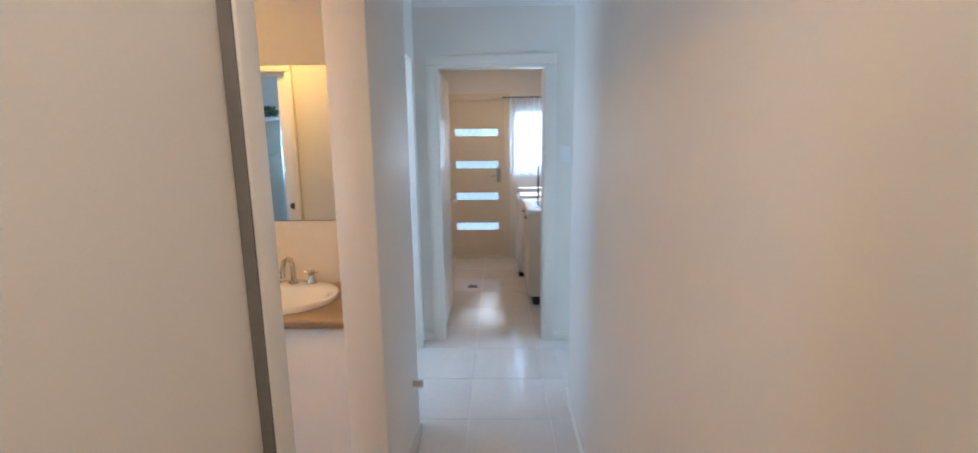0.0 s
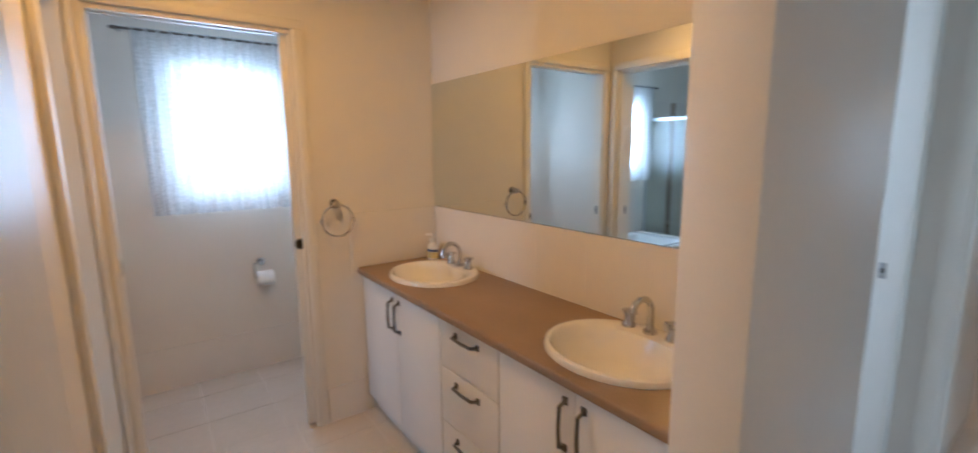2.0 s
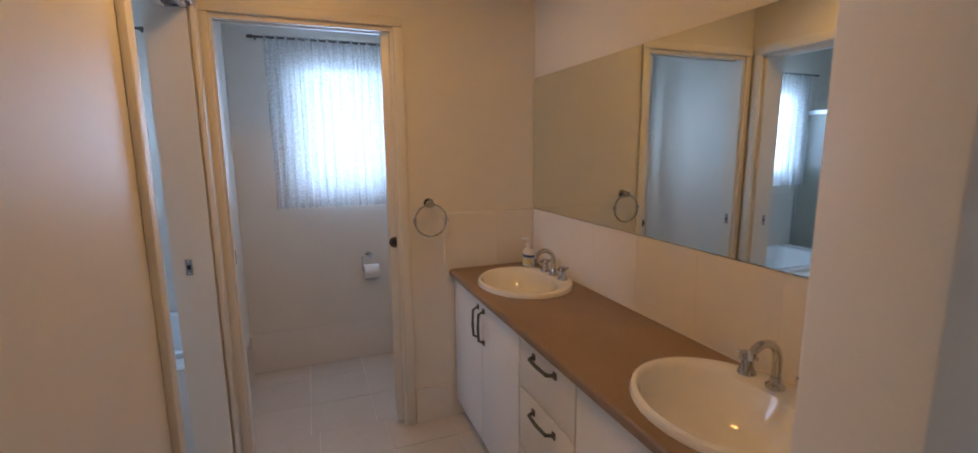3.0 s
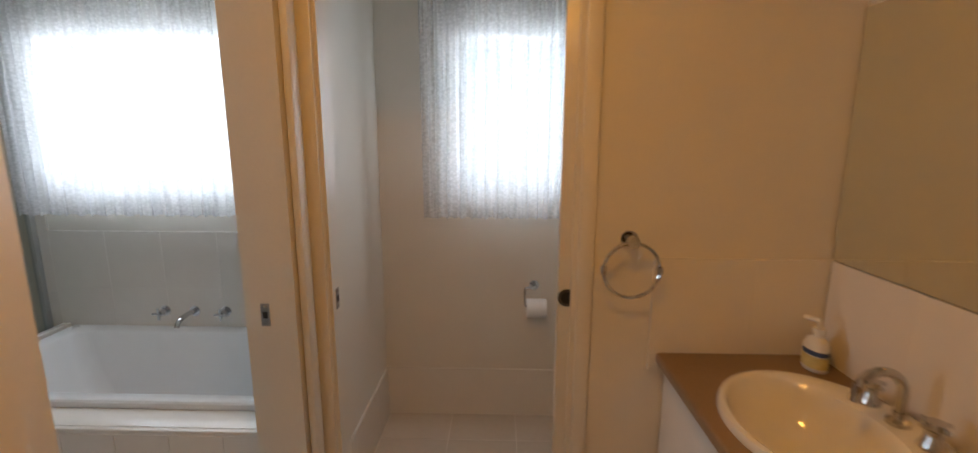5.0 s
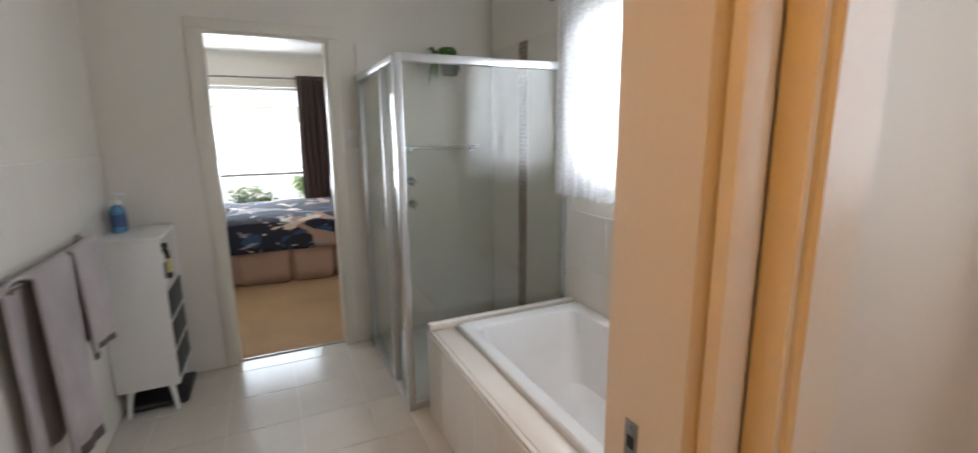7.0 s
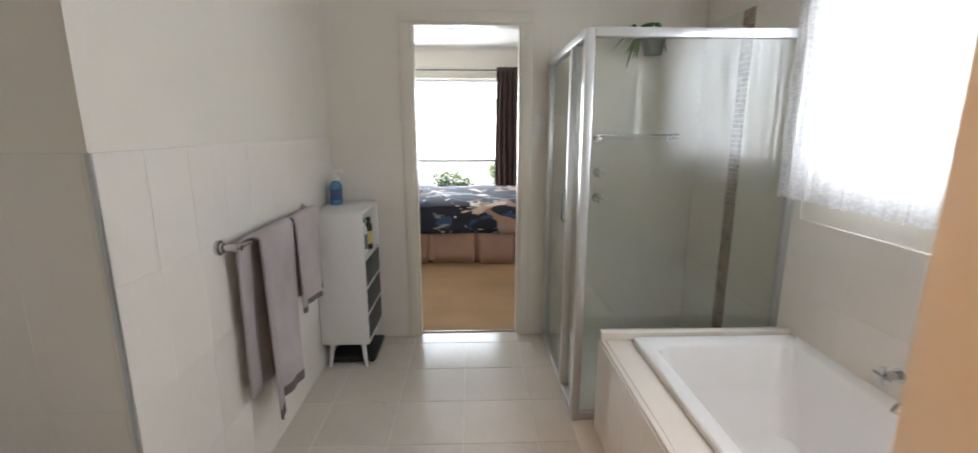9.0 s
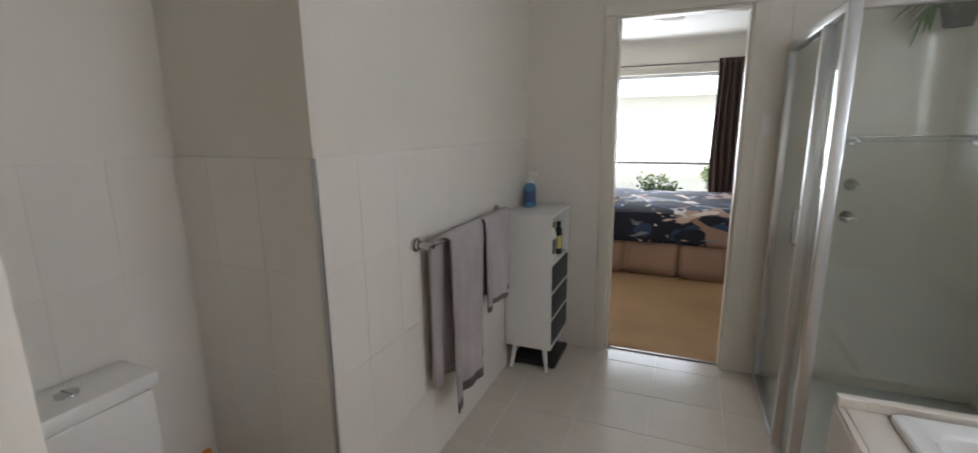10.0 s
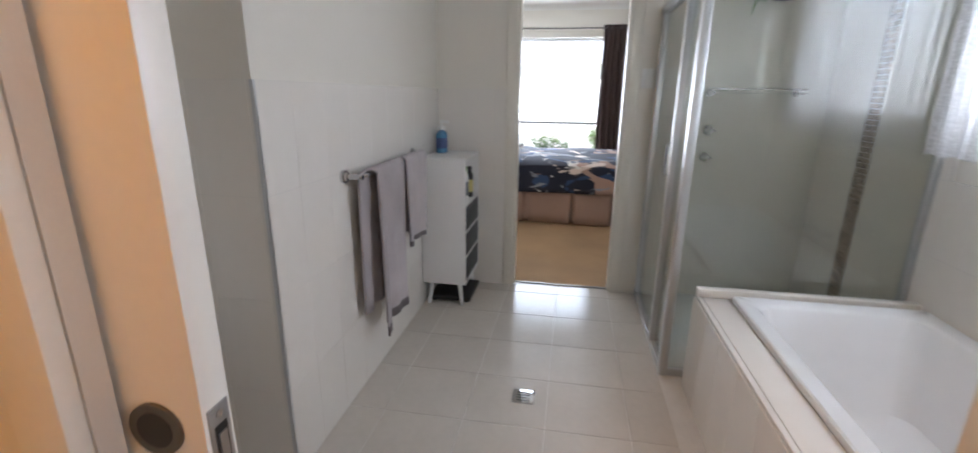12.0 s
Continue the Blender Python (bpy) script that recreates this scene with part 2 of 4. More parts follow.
def tube(pts, r, seg=10, closed=False, bm=None):
    """A round tube along points."""
    bm = bm or bmesh.new(); pts = [Vector(p) for p in pts]; n = len(pts); rings = []
    up = Vector((0.13, 0.27, 0.95)).normalized()
    for i, p in enumerate(pts):
        d = (pts[(i + 1) % n] - pts[i - 1]) if closed or 0 < i < n - 1 else (pts[1] - pts[0] if i == 0 else pts[-1] - pts[-2])
        d.normalize(); a = d.cross(up); a.normalize(); b = a.cross(d)
        rings.append([bm.verts.new(p + r * (math.cos(2 * math.pi * k / seg) * a + math.sin(2 * math.pi * k / seg) * b)) for k in range(seg)])
    for i in range(n if closed else n - 1):
        A, C = rings[i], rings[(i + 1) % n]
        for k in range(seg): bm.faces.new((A[k], A[(k + 1) % seg], C[(k + 1) % seg], C[k]))
    if not closed: bm.faces.new(rings[0]); bm.faces.new(rings[-1])
    return bm


def lathe(profile, at=(0, 0, 0), sx=1.0, sy=1.0, seg=32, bm=None):
    """Turns (radius, height) pairs round z, stretched to an oval by sx, sy."""
    bm = bm or bmesh.new(); rings = []
    for r, z in profile:
        if r < 1e-6: rings.append([bm.verts.new((at[0], at[1], at[2] + z))]); continue
        rings.append([bm.verts.new((at[0] + sx * r * math.cos(2 * math.pi * k / seg), at[1] + sy * r * math.sin(2 * math.pi * k / seg), at[2] + z)) for k in range(seg)])
    for A, C in zip(rings, rings[1:]):
        for k in range(seg):
            j = (k + 1) % seg
            f = [A[k % len(A)], A[j % len(A)], C[j % len(C)], C[k % len(C)]]
            f = [v for i, v in enumerate(f) if v not in f[:i]]
            if len(f) > 2: bm.faces.new(f)
    return bm


def mesh(name, bm, mat, smooth=True):
    bmesh.ops.recalc_face_normals(bm, faces=bm.faces)
    me = bpy.data.meshes.new(name); bm.to_mesh(me); bm.free(); me.materials.append(mat)
    if smooth: me.shade_smooth(); me.set_sharp_from_angle(angle=radians(38))
    return me


def part(name, bm, mat, parent, label=""):
    o = new(name, mesh(name, bm, mat)); o.parent = parent
    return tagged(o, label) if label else o


def thing(name, label, category, group="", at=(0, 0, 0)):
    return tagged(new(name), label, category, group) if at == (0, 0, 0) else tagged(_placed(name, at), label, category, group)


def _placed(name, at):
    o = new(name); o.location = at; return o


def structure(name, boxes, mat, label, category, bevel=0.0):
    bm = bmesh.new()
    for bx in boxes: box(bm, *bx, bevel=bevel)
    return tagged(new(name, mesh(name, bm, mat)), label, category, kind="structure")


# ---- walls, floors, ceilings ----
H = 2.5
CREAM = "cream painted plaster wall"
structure("wall_hall_west", [(-0.126, 0.073, -0.95, 1.062, 0, H), (-0.115, 0.073, 1.062, 1.985, 2.07, H)], PAINT, CREAM + " with a doorway to the vanity room", "wall")
structure("wall_hall_pier", [(-0.115, 0.025, 1.985, 2.64, 0, H)], PAINT, "cream painted wall pier beside the hall doorway", "wall", bevel=0.006)
structure("wall_hall_recess", [(-0.29, -0.115, 2.578, 2.64, 0, H), (-0.29, -0.14, 2.64, 2.80, 0, H), (-0.29, -0.14, 3.67, 3.83, 0, H), (-0.29, -0.14, 2.80, 3.67, 2.06, H)], PAINT, CREAM + " set back round a doorway", "wall")
structure("wall_hall_east", [(0.85, 0.95, -0.95, 2.99, 0, H)], PAINT, CREAM + " of the hall", "wall", bevel=0.008)
structure("wall_hall_south", [(-0.126, 0.95, -1.05, -0.95, 0, H)], PAINT, CREAM + " closing the hall", "wall")
structure("wall_laundry_front", [(-1.5, 0.01, 3.83, 3.93, 0, H), (0.79, 4.0, 3.83, 3.93, 0, H), (0.01, 0.79, 3.83, 3.93, 2.045, H)], PAINT, CREAM + " with the laundry doorway", "wall")
structure("wall_side_room", [(-1.6, -1.5, 2.69, 3.0, 0, H), (-1.6, -1.5, 3.6, 3.93, 0, H), (-1.6, -1.5, 3.0, 3.6, 0, 1.03), (-1.6, -1.5, 3.0, 3.6, 1.93, H)], PAINT, CREAM, "wall")
structure("wall_living", [(0.95, 4.0, 1.4, 1.5, 0, H), (4.0, 4.1, 1.4, 2.5, 0, H), (4.0, 4.1, 2.5, 3.93, 2.2, H), (4.0, 4.1, 2.5, 3.93, 0, 0.5)], PAINT, CREAM, "wall")
structure("wall_vanity_north", [(-3.067, -0.115, 2.578, 2.69, 0, H)], PAINT, CREAM + " behind the vanity mirror", "wall")
structure("wall_vanity_west", [(-2.18, -2.08, 1.822, 2.578, 0, H), (-2.18, -2.08, 1.055, 1.822, 2.06, H), (-2.18, -2.08, 0.97, 1.055, 0, H)], PAINT, CREAM + " with the toilet room doorway", "wall")
structure("wall_vanity_south", [(-3.067, -2.08, 0.85, 0.97, 0, H), (-2.08, -2.0, 0.85, 1.005, 0, H), (-2.0, -1.19, 0.888, 1.005, 2.06, H), (-1.19, -0.126, 0.980, 1.005, 0, H), (-1.19, -0.126, 0.888, 0.932, 0, H), (-0.5, -0.126, 0.932, 0.980, 0, H)], PAINT, CREAM + " with the bathroom doorway", "wall")
structure("wall_west", [(-3.2, -3.067, -1.957, 2.69, 0, 1.24), (-3.2, -3.067, -1.957, 2.69, 1.98, H), (-3.2, -3.067, -1.957, -0.72, 1.24, 1.98), (-3.2, -3.067, 0.42, 1.37, 1.24, 1.98), (-3.2, -3.067, 1.95, 2.69, 1.24, 1.98)], PAINT, CREAM + " with two windows", "wall")
structure("wall_bath_east", [(-0.692, -0.59, -1.857, 0.042, 0, H), (-0.59, -0.126, -0.06, 0.042, 0, H)], PAINT, CREAM + " above white wall tiles", "wall")
structure("wall_bath_south", [(-3.067, -1.915, -1.957, -1.857, 0, H), (-1.227, 0.7, -1.957, -1.857, 0, H), (-1.915, -1.227, -1.957, -1.857, 2.045, H)], PAINT, CREAM + " with the bedroom doorway", "wall")
structure("wall_bedroom_south", [(-3.9, -2.35, -5.75, -5.6, 0, H), (0.35, 0.8, -5.75, -5.6, 0, H), (-2.35, 0.35, -5.75, -5.6, 0, 0.5), (-2.35, 0.35, -5.75, -5.6, 2.08, H)], PAINT, CREAM + " with a wide window", "wall")
structure("wall_bedroom_sides", [(-3.9, -3.8, -5.6, -1.957, 0, H), (0.7, 0.8, -5.6, -1.857, 0, H), (-3.8, -3.067, -1.957, -1.857, 0, H)], PAINT, CREAM, "wall")
structure("wall_laundry", [(-0.45, -0.35, 3.93, 6.5, 0, H), (1.35, 1.45, 3.93, 6.5, 0, H), (-0.45, -0.25, 6.5, 6.62, 0, H), (0.55, 0.64, 6.5, 6.62, 0, H), (-0.25, 0.55, 6.5, 6.62, 2.05, H),
                           (0.64, 1.15, 6.5, 6.62, 0, 1.15), (0.64, 1.15, 6.5, 6.62, 1.92, H), (1.15, 1.45, 6.5, 6.62, 0, H)], PAINT, CREAM + " of the laundry", "wall")
for nm, bx in (("ceiling_hall", (-1.6, 4.1, -1.05, 6.62, H, H + 0.1)), ("ceiling_bath", (-3.2, -1.6, -1.957, 2.69, H, H + 0.1)), ("ceiling_vanity", (-1.6, -0.126, -1.05, 2.69, H + 0.004, H + 0.1)), ("ceiling_bedroom", (-3.9, 0.8, -5.75, -1.957, H, H + 0.1)), ("ceiling_bath_south", (-1.6, 0.8, -1.957, -1.05, H, H + 0.1))):
    structure(nm, [bx], CEIL, "white flat painted ceiling", "ceiling")


def cornice(name, p, q, inward):
    """A cove between wall and ceiling, from p to q; inward points into the room."""
    bm = bmesh.new(); n = 6; d = Vector(inward); rows = []
    for e in (Vector(p), Vector(q)):
        row = [e]
        for k in range(n + 1):
            a = math.pi / 2 * k / n
            row.append(e + d * 0.075 * (1 - math.cos(a)) + Vector((0, 0, -0.075 * (1 - math.sin(a)))))
        rows.append([bm.verts.new(v) for v in row])
    k = len(rows[0])
    for i in range(k): bm.faces.new((rows[0][i], rows[0][(i + 1) % k], rows[1][(i + 1) % k], rows[1][i]))
    return tagged(new(name, mesh(name, bm, CEIL)), "white cove cornice under the ceiling", "cornice", kind="structure")


cornice("trim_cornice_bedroom", (-3.8, -5.6, H), (0.7, -5.6, H), (0, 1, 0))
cornice("trim_cornice_hall", (-1.4, 3.83, H), (3.9, 3.83, H), (0, -1, 0))

floor = structure("floor", [(-3.2, 4.1, -1.907, 6.62, -0.12, -0.0016)], GROUT, "beige ceramic tiled floor with grey grout", "floor")
structure("floor_bedroom", [(-3.9, 0.8, -5.75, -1.907, -0.12, 0.004)], CARPET, "tan short-pile bedroom carpet", "carpet")
structure("trim_threshold", [(-1.915, -1.227, -1.915, -1.895, -0.006, 0.008)], STEEL, "dark metal carpet strip in the doorway", "trim", bevel=0.002)


# ---- doorways ----
def casing(name, axis, at, a0, a1, top, out, width=0.066, depth=0.016, label="cream enamelled door architrave"):
    """Architrave on the wall face at (axis value), round the opening a0..a1."""
    o = tagged(new(name), label, "architrave", kind="structure")
    lo, hi = sorted((at, at + out * depth))
    for nm, u0, u1, z0, z1 in (("casing_side", a0 - width, a0, 0, top), ("casing_side", a1, a1 + width, 0, top), ("casing_head", a0 - width, a1 + width, top, top + width)):
        bm = B(lo, hi, u0, u1, z0, z1, bevel=0.005) if axis == "x" else B(u0, u1, lo, hi, z0, z1, bevel=0.005)
        part(nm, bm, TRIM, o)
    return o


casing("trim_architrave_laundry", "y", 3.83, 0.01, 0.79, 2.045, -1)
casing("trim_architrave_bedroom", "y", -1.857, -1.915, -1.227, 2.045, 1)
casing("trim_architrave_recess", "x", -0.14, 2.80, 3.67, 2.06, 1)
casing("trim_architrave_toilet", "x", -2.08, 1.055, 1.822, 2.06, 1, 0.045)
casing("trim_architrave_bath", "y", 1.005, -1.985, -1.19, 2.06, 1, 0.055, 0.022)
structure("trim_jamb_laundry", [(0.01, 0.028, 3.835, 3.925, 0, 2.027), (0.772, 0.79, 3.835, 3.925, 0, 2.027), (0.01, 0.79, 3.835, 3.925, 2.027, 2.045)], TRIM, "cream door jamb", "door jamb")
structure("trim_jamb_bedroom", [(-1.915, -1.900, -1.952, -1.862, 0, 2.03), (-1.242, -1.227, -1.952, -1.862, 0, 2.03), (-1.915, -1.227, -1.952, -1.862, 2.03, 2.045)], TRIM, "cream door jamb", "door jamb")
structure("trim_jamb_bath", [(-2.0, -1.966, 0.852, 1.0, 0, 2.04), (-1.966, -1.19, 0.893, 0.93, 2.04, 2.06), (-1.966, -1.19, 0.98, 1.0, 2.04, 2.06)], TRIM, "cream sliding door jamb with a track slot", "door jamb")
structure("trim_jamb_toilet", [(-2.175, -2.085, 1.055, 1.065, 0, 2.04), (-2.175, -2.15, 1.055, 1.822, 2.04, 2.06), (-2.11, -2.085, 1.055, 1.822, 2.04, 2.06), (-2.11, -2.085, 1.807, 1.822, 0, 2.04), (-2.175, -2.15, 1.807, 1.822, 0, 2.04)], TRIM, "cream sliding door jamb with a track slot", "door jamb")


def strike(name, m, door):
    """A latch plate 24 x 60 mm with a dark square hole; its face is +x before m."""
    s = thing(name, "satin steel latch plate screwed to the door jamb", "latch plate")
    for nm, bm, mat in (("plate", B(0, 0.002, -0.013, 0.013, -0.034, 0.034, bevel=0.0008), STEEL), ("hole", B(0.0015, 0.0026, -0.007, 0.007, -0.010, 0.010), BLACK), ("screw", R((0.001, 0, 0.025), (0.0032, 0, 0.025), 0.0035, 10), CHROME), ("screw", R((0.001, 0, -0.025), (0.0032, 0, -0.025), 0.0035, 10), CHROME)):
        part(nm, bm, mat, s)
    s.matrix_world = m; return s


strike("latch_plate", pose(-1.966, 0.911, 1.003), None)
strike("latch_plate", pose(-2.125, 1.065, 1.0, 0, 0, 90), None)
strike("latch_plate", pose(-0.20, 3.67, 0.96, 0, 0, -90), None)


def sliding_door(name, x0, x1, y0, y1, pull, label):
    """A flush pocket door with an edge latch and a round flush pull."""
    d = tagged(new(name), label, "sliding door", kind="structure")
    part("door_leaf", B(x0, x1, y0, y1, 0.012, 2.05, bevel=0.002), DOORW, d)
    (px, py), n = pull
    a, b = Vector((px, py, 1.015)), Vector((px + n[0] * 0.004, py + n[1] * 0.004, 1.015))
    h = part("flush_pull", R(a, b, 0.028, 24), PEWTER, d, "dark bronze round flush pull")
    part("pull_dish", R(a + (b - a) * 0.7, b + (b - a) * 0.15, 0.019, 20), BLACK, h)
    return d


sb = sliding_door("door_bath", -1.272, -0.52, 0.937, 0.973, ((-1.222, 0.973), (0, 1)), "cream flush pocket door slid open beside the bathroom")
part("edge_latch", B(-1.2735, -1.2715, 0.942, 0.968, 0.945, 1.035, bevel=0.0006), STEEL, sb)
part("edge_latch_slot", B(-1.2739, -1.2717, 0.947, 0.963, 0.966, 1.014), BLACK, sb)
part("edge_latch_bolt", B(-1.2755, -1.2725, 0.950, 0.960, 0.975, 1.005), STEEL, sb)
for z in (0.955, 1.025): part("edge_latch_screw", R((-1.2730, 0.955, z), (-1.2745, 0.955, z), 0.004, 10), CHROME, sb)
sw = sliding_door("door_toilet", -2.147, -2.113, 1.770, 2.55, ((-2.113, 1.797), (1, 0)), "cream flush pocket door slid open beside the toilet room")
ld = tagged(new("door_laundry"), "white painted hinged door standing open against the laundry wall", "door", kind="structure")
part("door_leaf", B(-0.024, 0.011, 3.945, 4.70, 0.012, 2.03, bevel=0.002), DOORW, ld)
part("door_knob", rod(R((0.011, 4.62, 1.0), (0.049, 4.62, 1.0), 0.009), (0.049, 4.62, 1.0), (0.074, 4.62, 1.0), 0.026, 18, 0.018), CHROME, ld)
for z in (0.25, 1.75): part("hinge", R((0.005, 3.938, z), (0.005, 3.938, z + 0.09), 0.007), STEEL, ld)
bd = tagged(new("door_bedroom"), "cream bedroom door edge with a small round knob", "door", kind="structure")
part("door_leaf", B(-1.238, -0.47, -1.997, -1.962, 0.015, 2.03, bevel=0.002), DOORW, bd)
part("door_knob", rod(R((-1.237, -1.98, 0.985), (-1.250, -1.98, 0.985), 0.008), (-1.25, -1.98, 0.985), (-1.268, -1.98, 0.985), 0.02, 16, 0.016), CHROME, bd)

# added thin strip: the jamb's shaded south side, as dark colour
structure("trim_jamb_seal", [(0.074, 0.092, 1.057, 1.062, 0.0, 2.05)], SHADE, "grey strip that paints the shadow line along the door jamb", "door seal")
structure("trim_jamb_vanity", [(-0.126, 0.098, 1.062, 1.115, 0, 2.07)], TRIM, "cream enamelled door jamb of the vanity room", "door jamb", bevel=0.004)

# skirting
for nm, bx in (("baseboard_hall_east", (0.838, 0.85, -0.95, 2.99, 0, 0.07)), ("baseboard_hall_pier", (0.025, 0.036, 1.99, 2.64, 0, 0.07)), ("baseboard_hall_west", (0.073, 0.084, -0.95, 1.054, 0, 0.07)),
               ("baseboard_laundry_l", (-1.2, -0.06, 3.818, 3.83, 0, 0.07)), ("baseboard_laundry_r", (0.86, 3.9, 3.818, 3.83, 0, 0.07)), ("baseboard_bedroom", (-3.8, 0.7, -5.6, -5.588, 0.004, 0.09))):
    structure(nm, [bx], TRIM, "cream painted skirting board", "skirting", bevel=0.003)
ds = thing("door_stop", "white rubber-tipped door stop on the wall", "door stop")
part("stem", R((0.025, 2.5, 0.36), (0.058, 2.5, 0.36), 0.014), PLAST, ds); part("tip", R((0.058, 2.5, 0.36), (0.072, 2.5, 0.36), 0.020, 16), PLAST, ds); part("plate", R((0.025, 2.5, 0.36), (0.030, 2.5, 0.36), 0.026, 16), PLAST, ds)


def light_switch(m):
    s = thing("light_switch", "white plastic light switch plate on the wall", "light switch")
    part("plate", B(-0.036, 0.036, -0.009, 0, -0.058, 0.058, bevel=0.003), PLAST, s)
    part("rocker", B(-0.008, 0.008, -0.013, -0.008, -0.010, 0.022, bevel=0.002), PLAST, s)
    s.matrix_world = m


light_switch(pose(0.93, 3.83, 1.42))
light_switch(pose(-2.035, -1.857, 1.43, 0, 0, 180))


# ---- windows ----
def window_unit(name, axis, at, a0, a1, z0, z1, label, mullions=(), transoms=(), w=0.04):
    o = tagged(new(name), label, "window", kind="structure")
    def bar(nm, u0, u1, v0, v1, mat=ALU, d=0.022, par=o):
        bm = B(at - d, at + d, u0, u1, v0, v1, bevel=0.003 if mat is ALU else 0) if axis == "x" else B(u0, u1, at - d, at + d, v0, v1, bevel=0.003 if mat is ALU else 0)
        return part(nm, bm, mat, par)
    fr = bar("window_frame", a0, a1, z0, z0 + w); bar("window_frame", a0, a1, z1 - w, z1)
    bar("window_frame", a0, a0 + w, z0 + w, z1 - w); bar("window_frame", a1 - w, a1, z0 + w, z1 - w)
    for m in mullions: bar("mullion", m - w / 2, m + w / 2, z0 + w, z1 - w)
    for t in transoms: bar("transom", a0 + w, a1 - w, t - w / 2, t + w / 2, d=0.018)
    p = bar("pane", a0 + w, a1 - w, z0 + w, z1 - w, GLASS, 0.003); p.visible_shadow = False
    return o


window_unit("window_1", "x", -3.15, 1.37, 1.95, 1.24, 1.98, "small aluminium window of the toilet room", (1.66,))
window_unit("window_2", "x", -3.15, -0.72, 0.42, 1.24, 1.98, "wide aluminium bathroom window above the bath", (-0.15,))
window_unit("window_3", "y", -5.68, -2.35, 0.35, 0.5, 2.08, "wide aluminium bedroom window with a low transom", (), (0.946,))
window_unit("window_4", "y", 6.56, 0.64, 1.15, 1.15, 1.92, "laundry window behind a lace curtain")
window_unit("window_5", "x", -1.56, 3.0, 3.6, 1.03, 1.93, "aluminium window of the side room")
structure("trim_window_mullion", [(-1.98, -1.94, -5.70, -5.66, 0.54, 0.93)], ALU, "short aluminium mullion under the window transom", "mullion", bevel=0.003)
structure("trim_window_bedroom", [(-2.45, 0.45, -5.6, -5.575, 2.08, 2.16), (-2.45, 0.45, -5.6, -5.57, 0.46, 0.5)], TRIM, "cream window architrave", "architrave", bevel=0.004)


def lace(name, axis, at, a0, a1, z0, z1, label, folds, amp=0.016, rod_over=0.06, flip=1):
    """A lace curtain of soft folds with a scalloped hem on a thin rod."""
    c = thing(name, label, "curtain")
    bm = bmesh.new(); nu, nv = int(folds * 10), 14; grid = []
    for i in range(nu + 1):
        u = i / nu; ph = folds * 2 * math.pi * u + 0.9 * math.sin(7 * u) + 0.6 * math.sin(17 * u)
        col = []
        for j in range(nv + 1):
            v = j / nv
            hem = 0.010 * abs(math.sin(folds * 1.5 * math.pi * u)) if j == 0 else 0
            off = amp * (0.55 + 0.45 * (1 - v)) * math.sin(ph + 0.25 * math.sin(3 * v + 9 * u)) + 0.006 * math.sin(2.3 * ph)
            a, z = a0 + (a1 - a0) * u + 0.006 * math.cos(ph) * (1 - v), z0 + hem + (z1 - z0) * v
            col.append(bm.verts.new((at + flip * off, a, z) if axis == "x" else (a, at + flip * off, z)))
        grid.append(col)
    for i in range(nu):
        for j in range(nv): bm.faces.new((grid[i][j], grid[i + 1][j], grid[i + 1][j + 1], grid[i][j + 1]))
    part("lace_panel", bm, LACE, c)
    zr = z1 - 0.012
    e0, e1 = a0 - rod_over, a1 + rod_over
    P = (lambda a: (at, a, zr)) if axis == "x" else (lambda a: (a, at, zr))
    part("curtain_rod", R(P(e0), P(e1), 0.007), PEWTER, c)
    wall = (-3.067 if axis == "x" else 6.5)
    for e in (e0 + 0.01, e1 - 0.01):
        part("rod_bracket", R(P(e), (wall, e, zr) if axis == "x" else (e, wall, zr), 0.006), PEWTER, c)
    for e, s in ((e0, -1), (e1, 1)): part("finial", R(P(e), P(e + s * 0.03), 0.012, 12, 0.008), PEWTER, c)
    return c


lace("lace_curtain", "x", -2.99, 1.20, 1.98, 1.11, 2.175, "white lace curtain over the toilet room window", 13)
lace("lace_curtain", "x", -2.99, -0.86, 0.52, 1.11, 2.175, "white lace curtain over the bathroom window", 22)
lace("lace_curtain", "y", 6.44, 0.60, 1.18, 1.09, 2.07, "white lace curtain over the laundry window", 9)

# ---- vanity room ----
FY = 2.102


def bar_handle(parent, x, y, z, vertical, length=0.15):
    """A flat pewter bow handle proud of the front at y."""
    h = length / 2
    if vertical: pts = [(x, y, z - h), (x, y - 0.026, z - h + 0.012), (x, y - 0.030, z), (x, y - 0.026, z + h - 0.012), (x, y, z + h)]
    else: pts = [(x - h, y, z), (x - h + 0.012, y - 0.026, z), (x, y - 0.030, z), (x + h - 0.012, y - 0.026, z), (x + h, y, z)]
    hd = part("handle", tube(pts, 0.0065, 8), PEWTER, parent, "dark pewter bow handle")
    for p in (pts[0], pts[-1]): part("handle_foot", B(p[0] - 0.010, p[0] + 0.010, y - 0.006, y, p[2] - 0.012, p[2] + 0.012, bevel=0.002), PEWTER, hd)


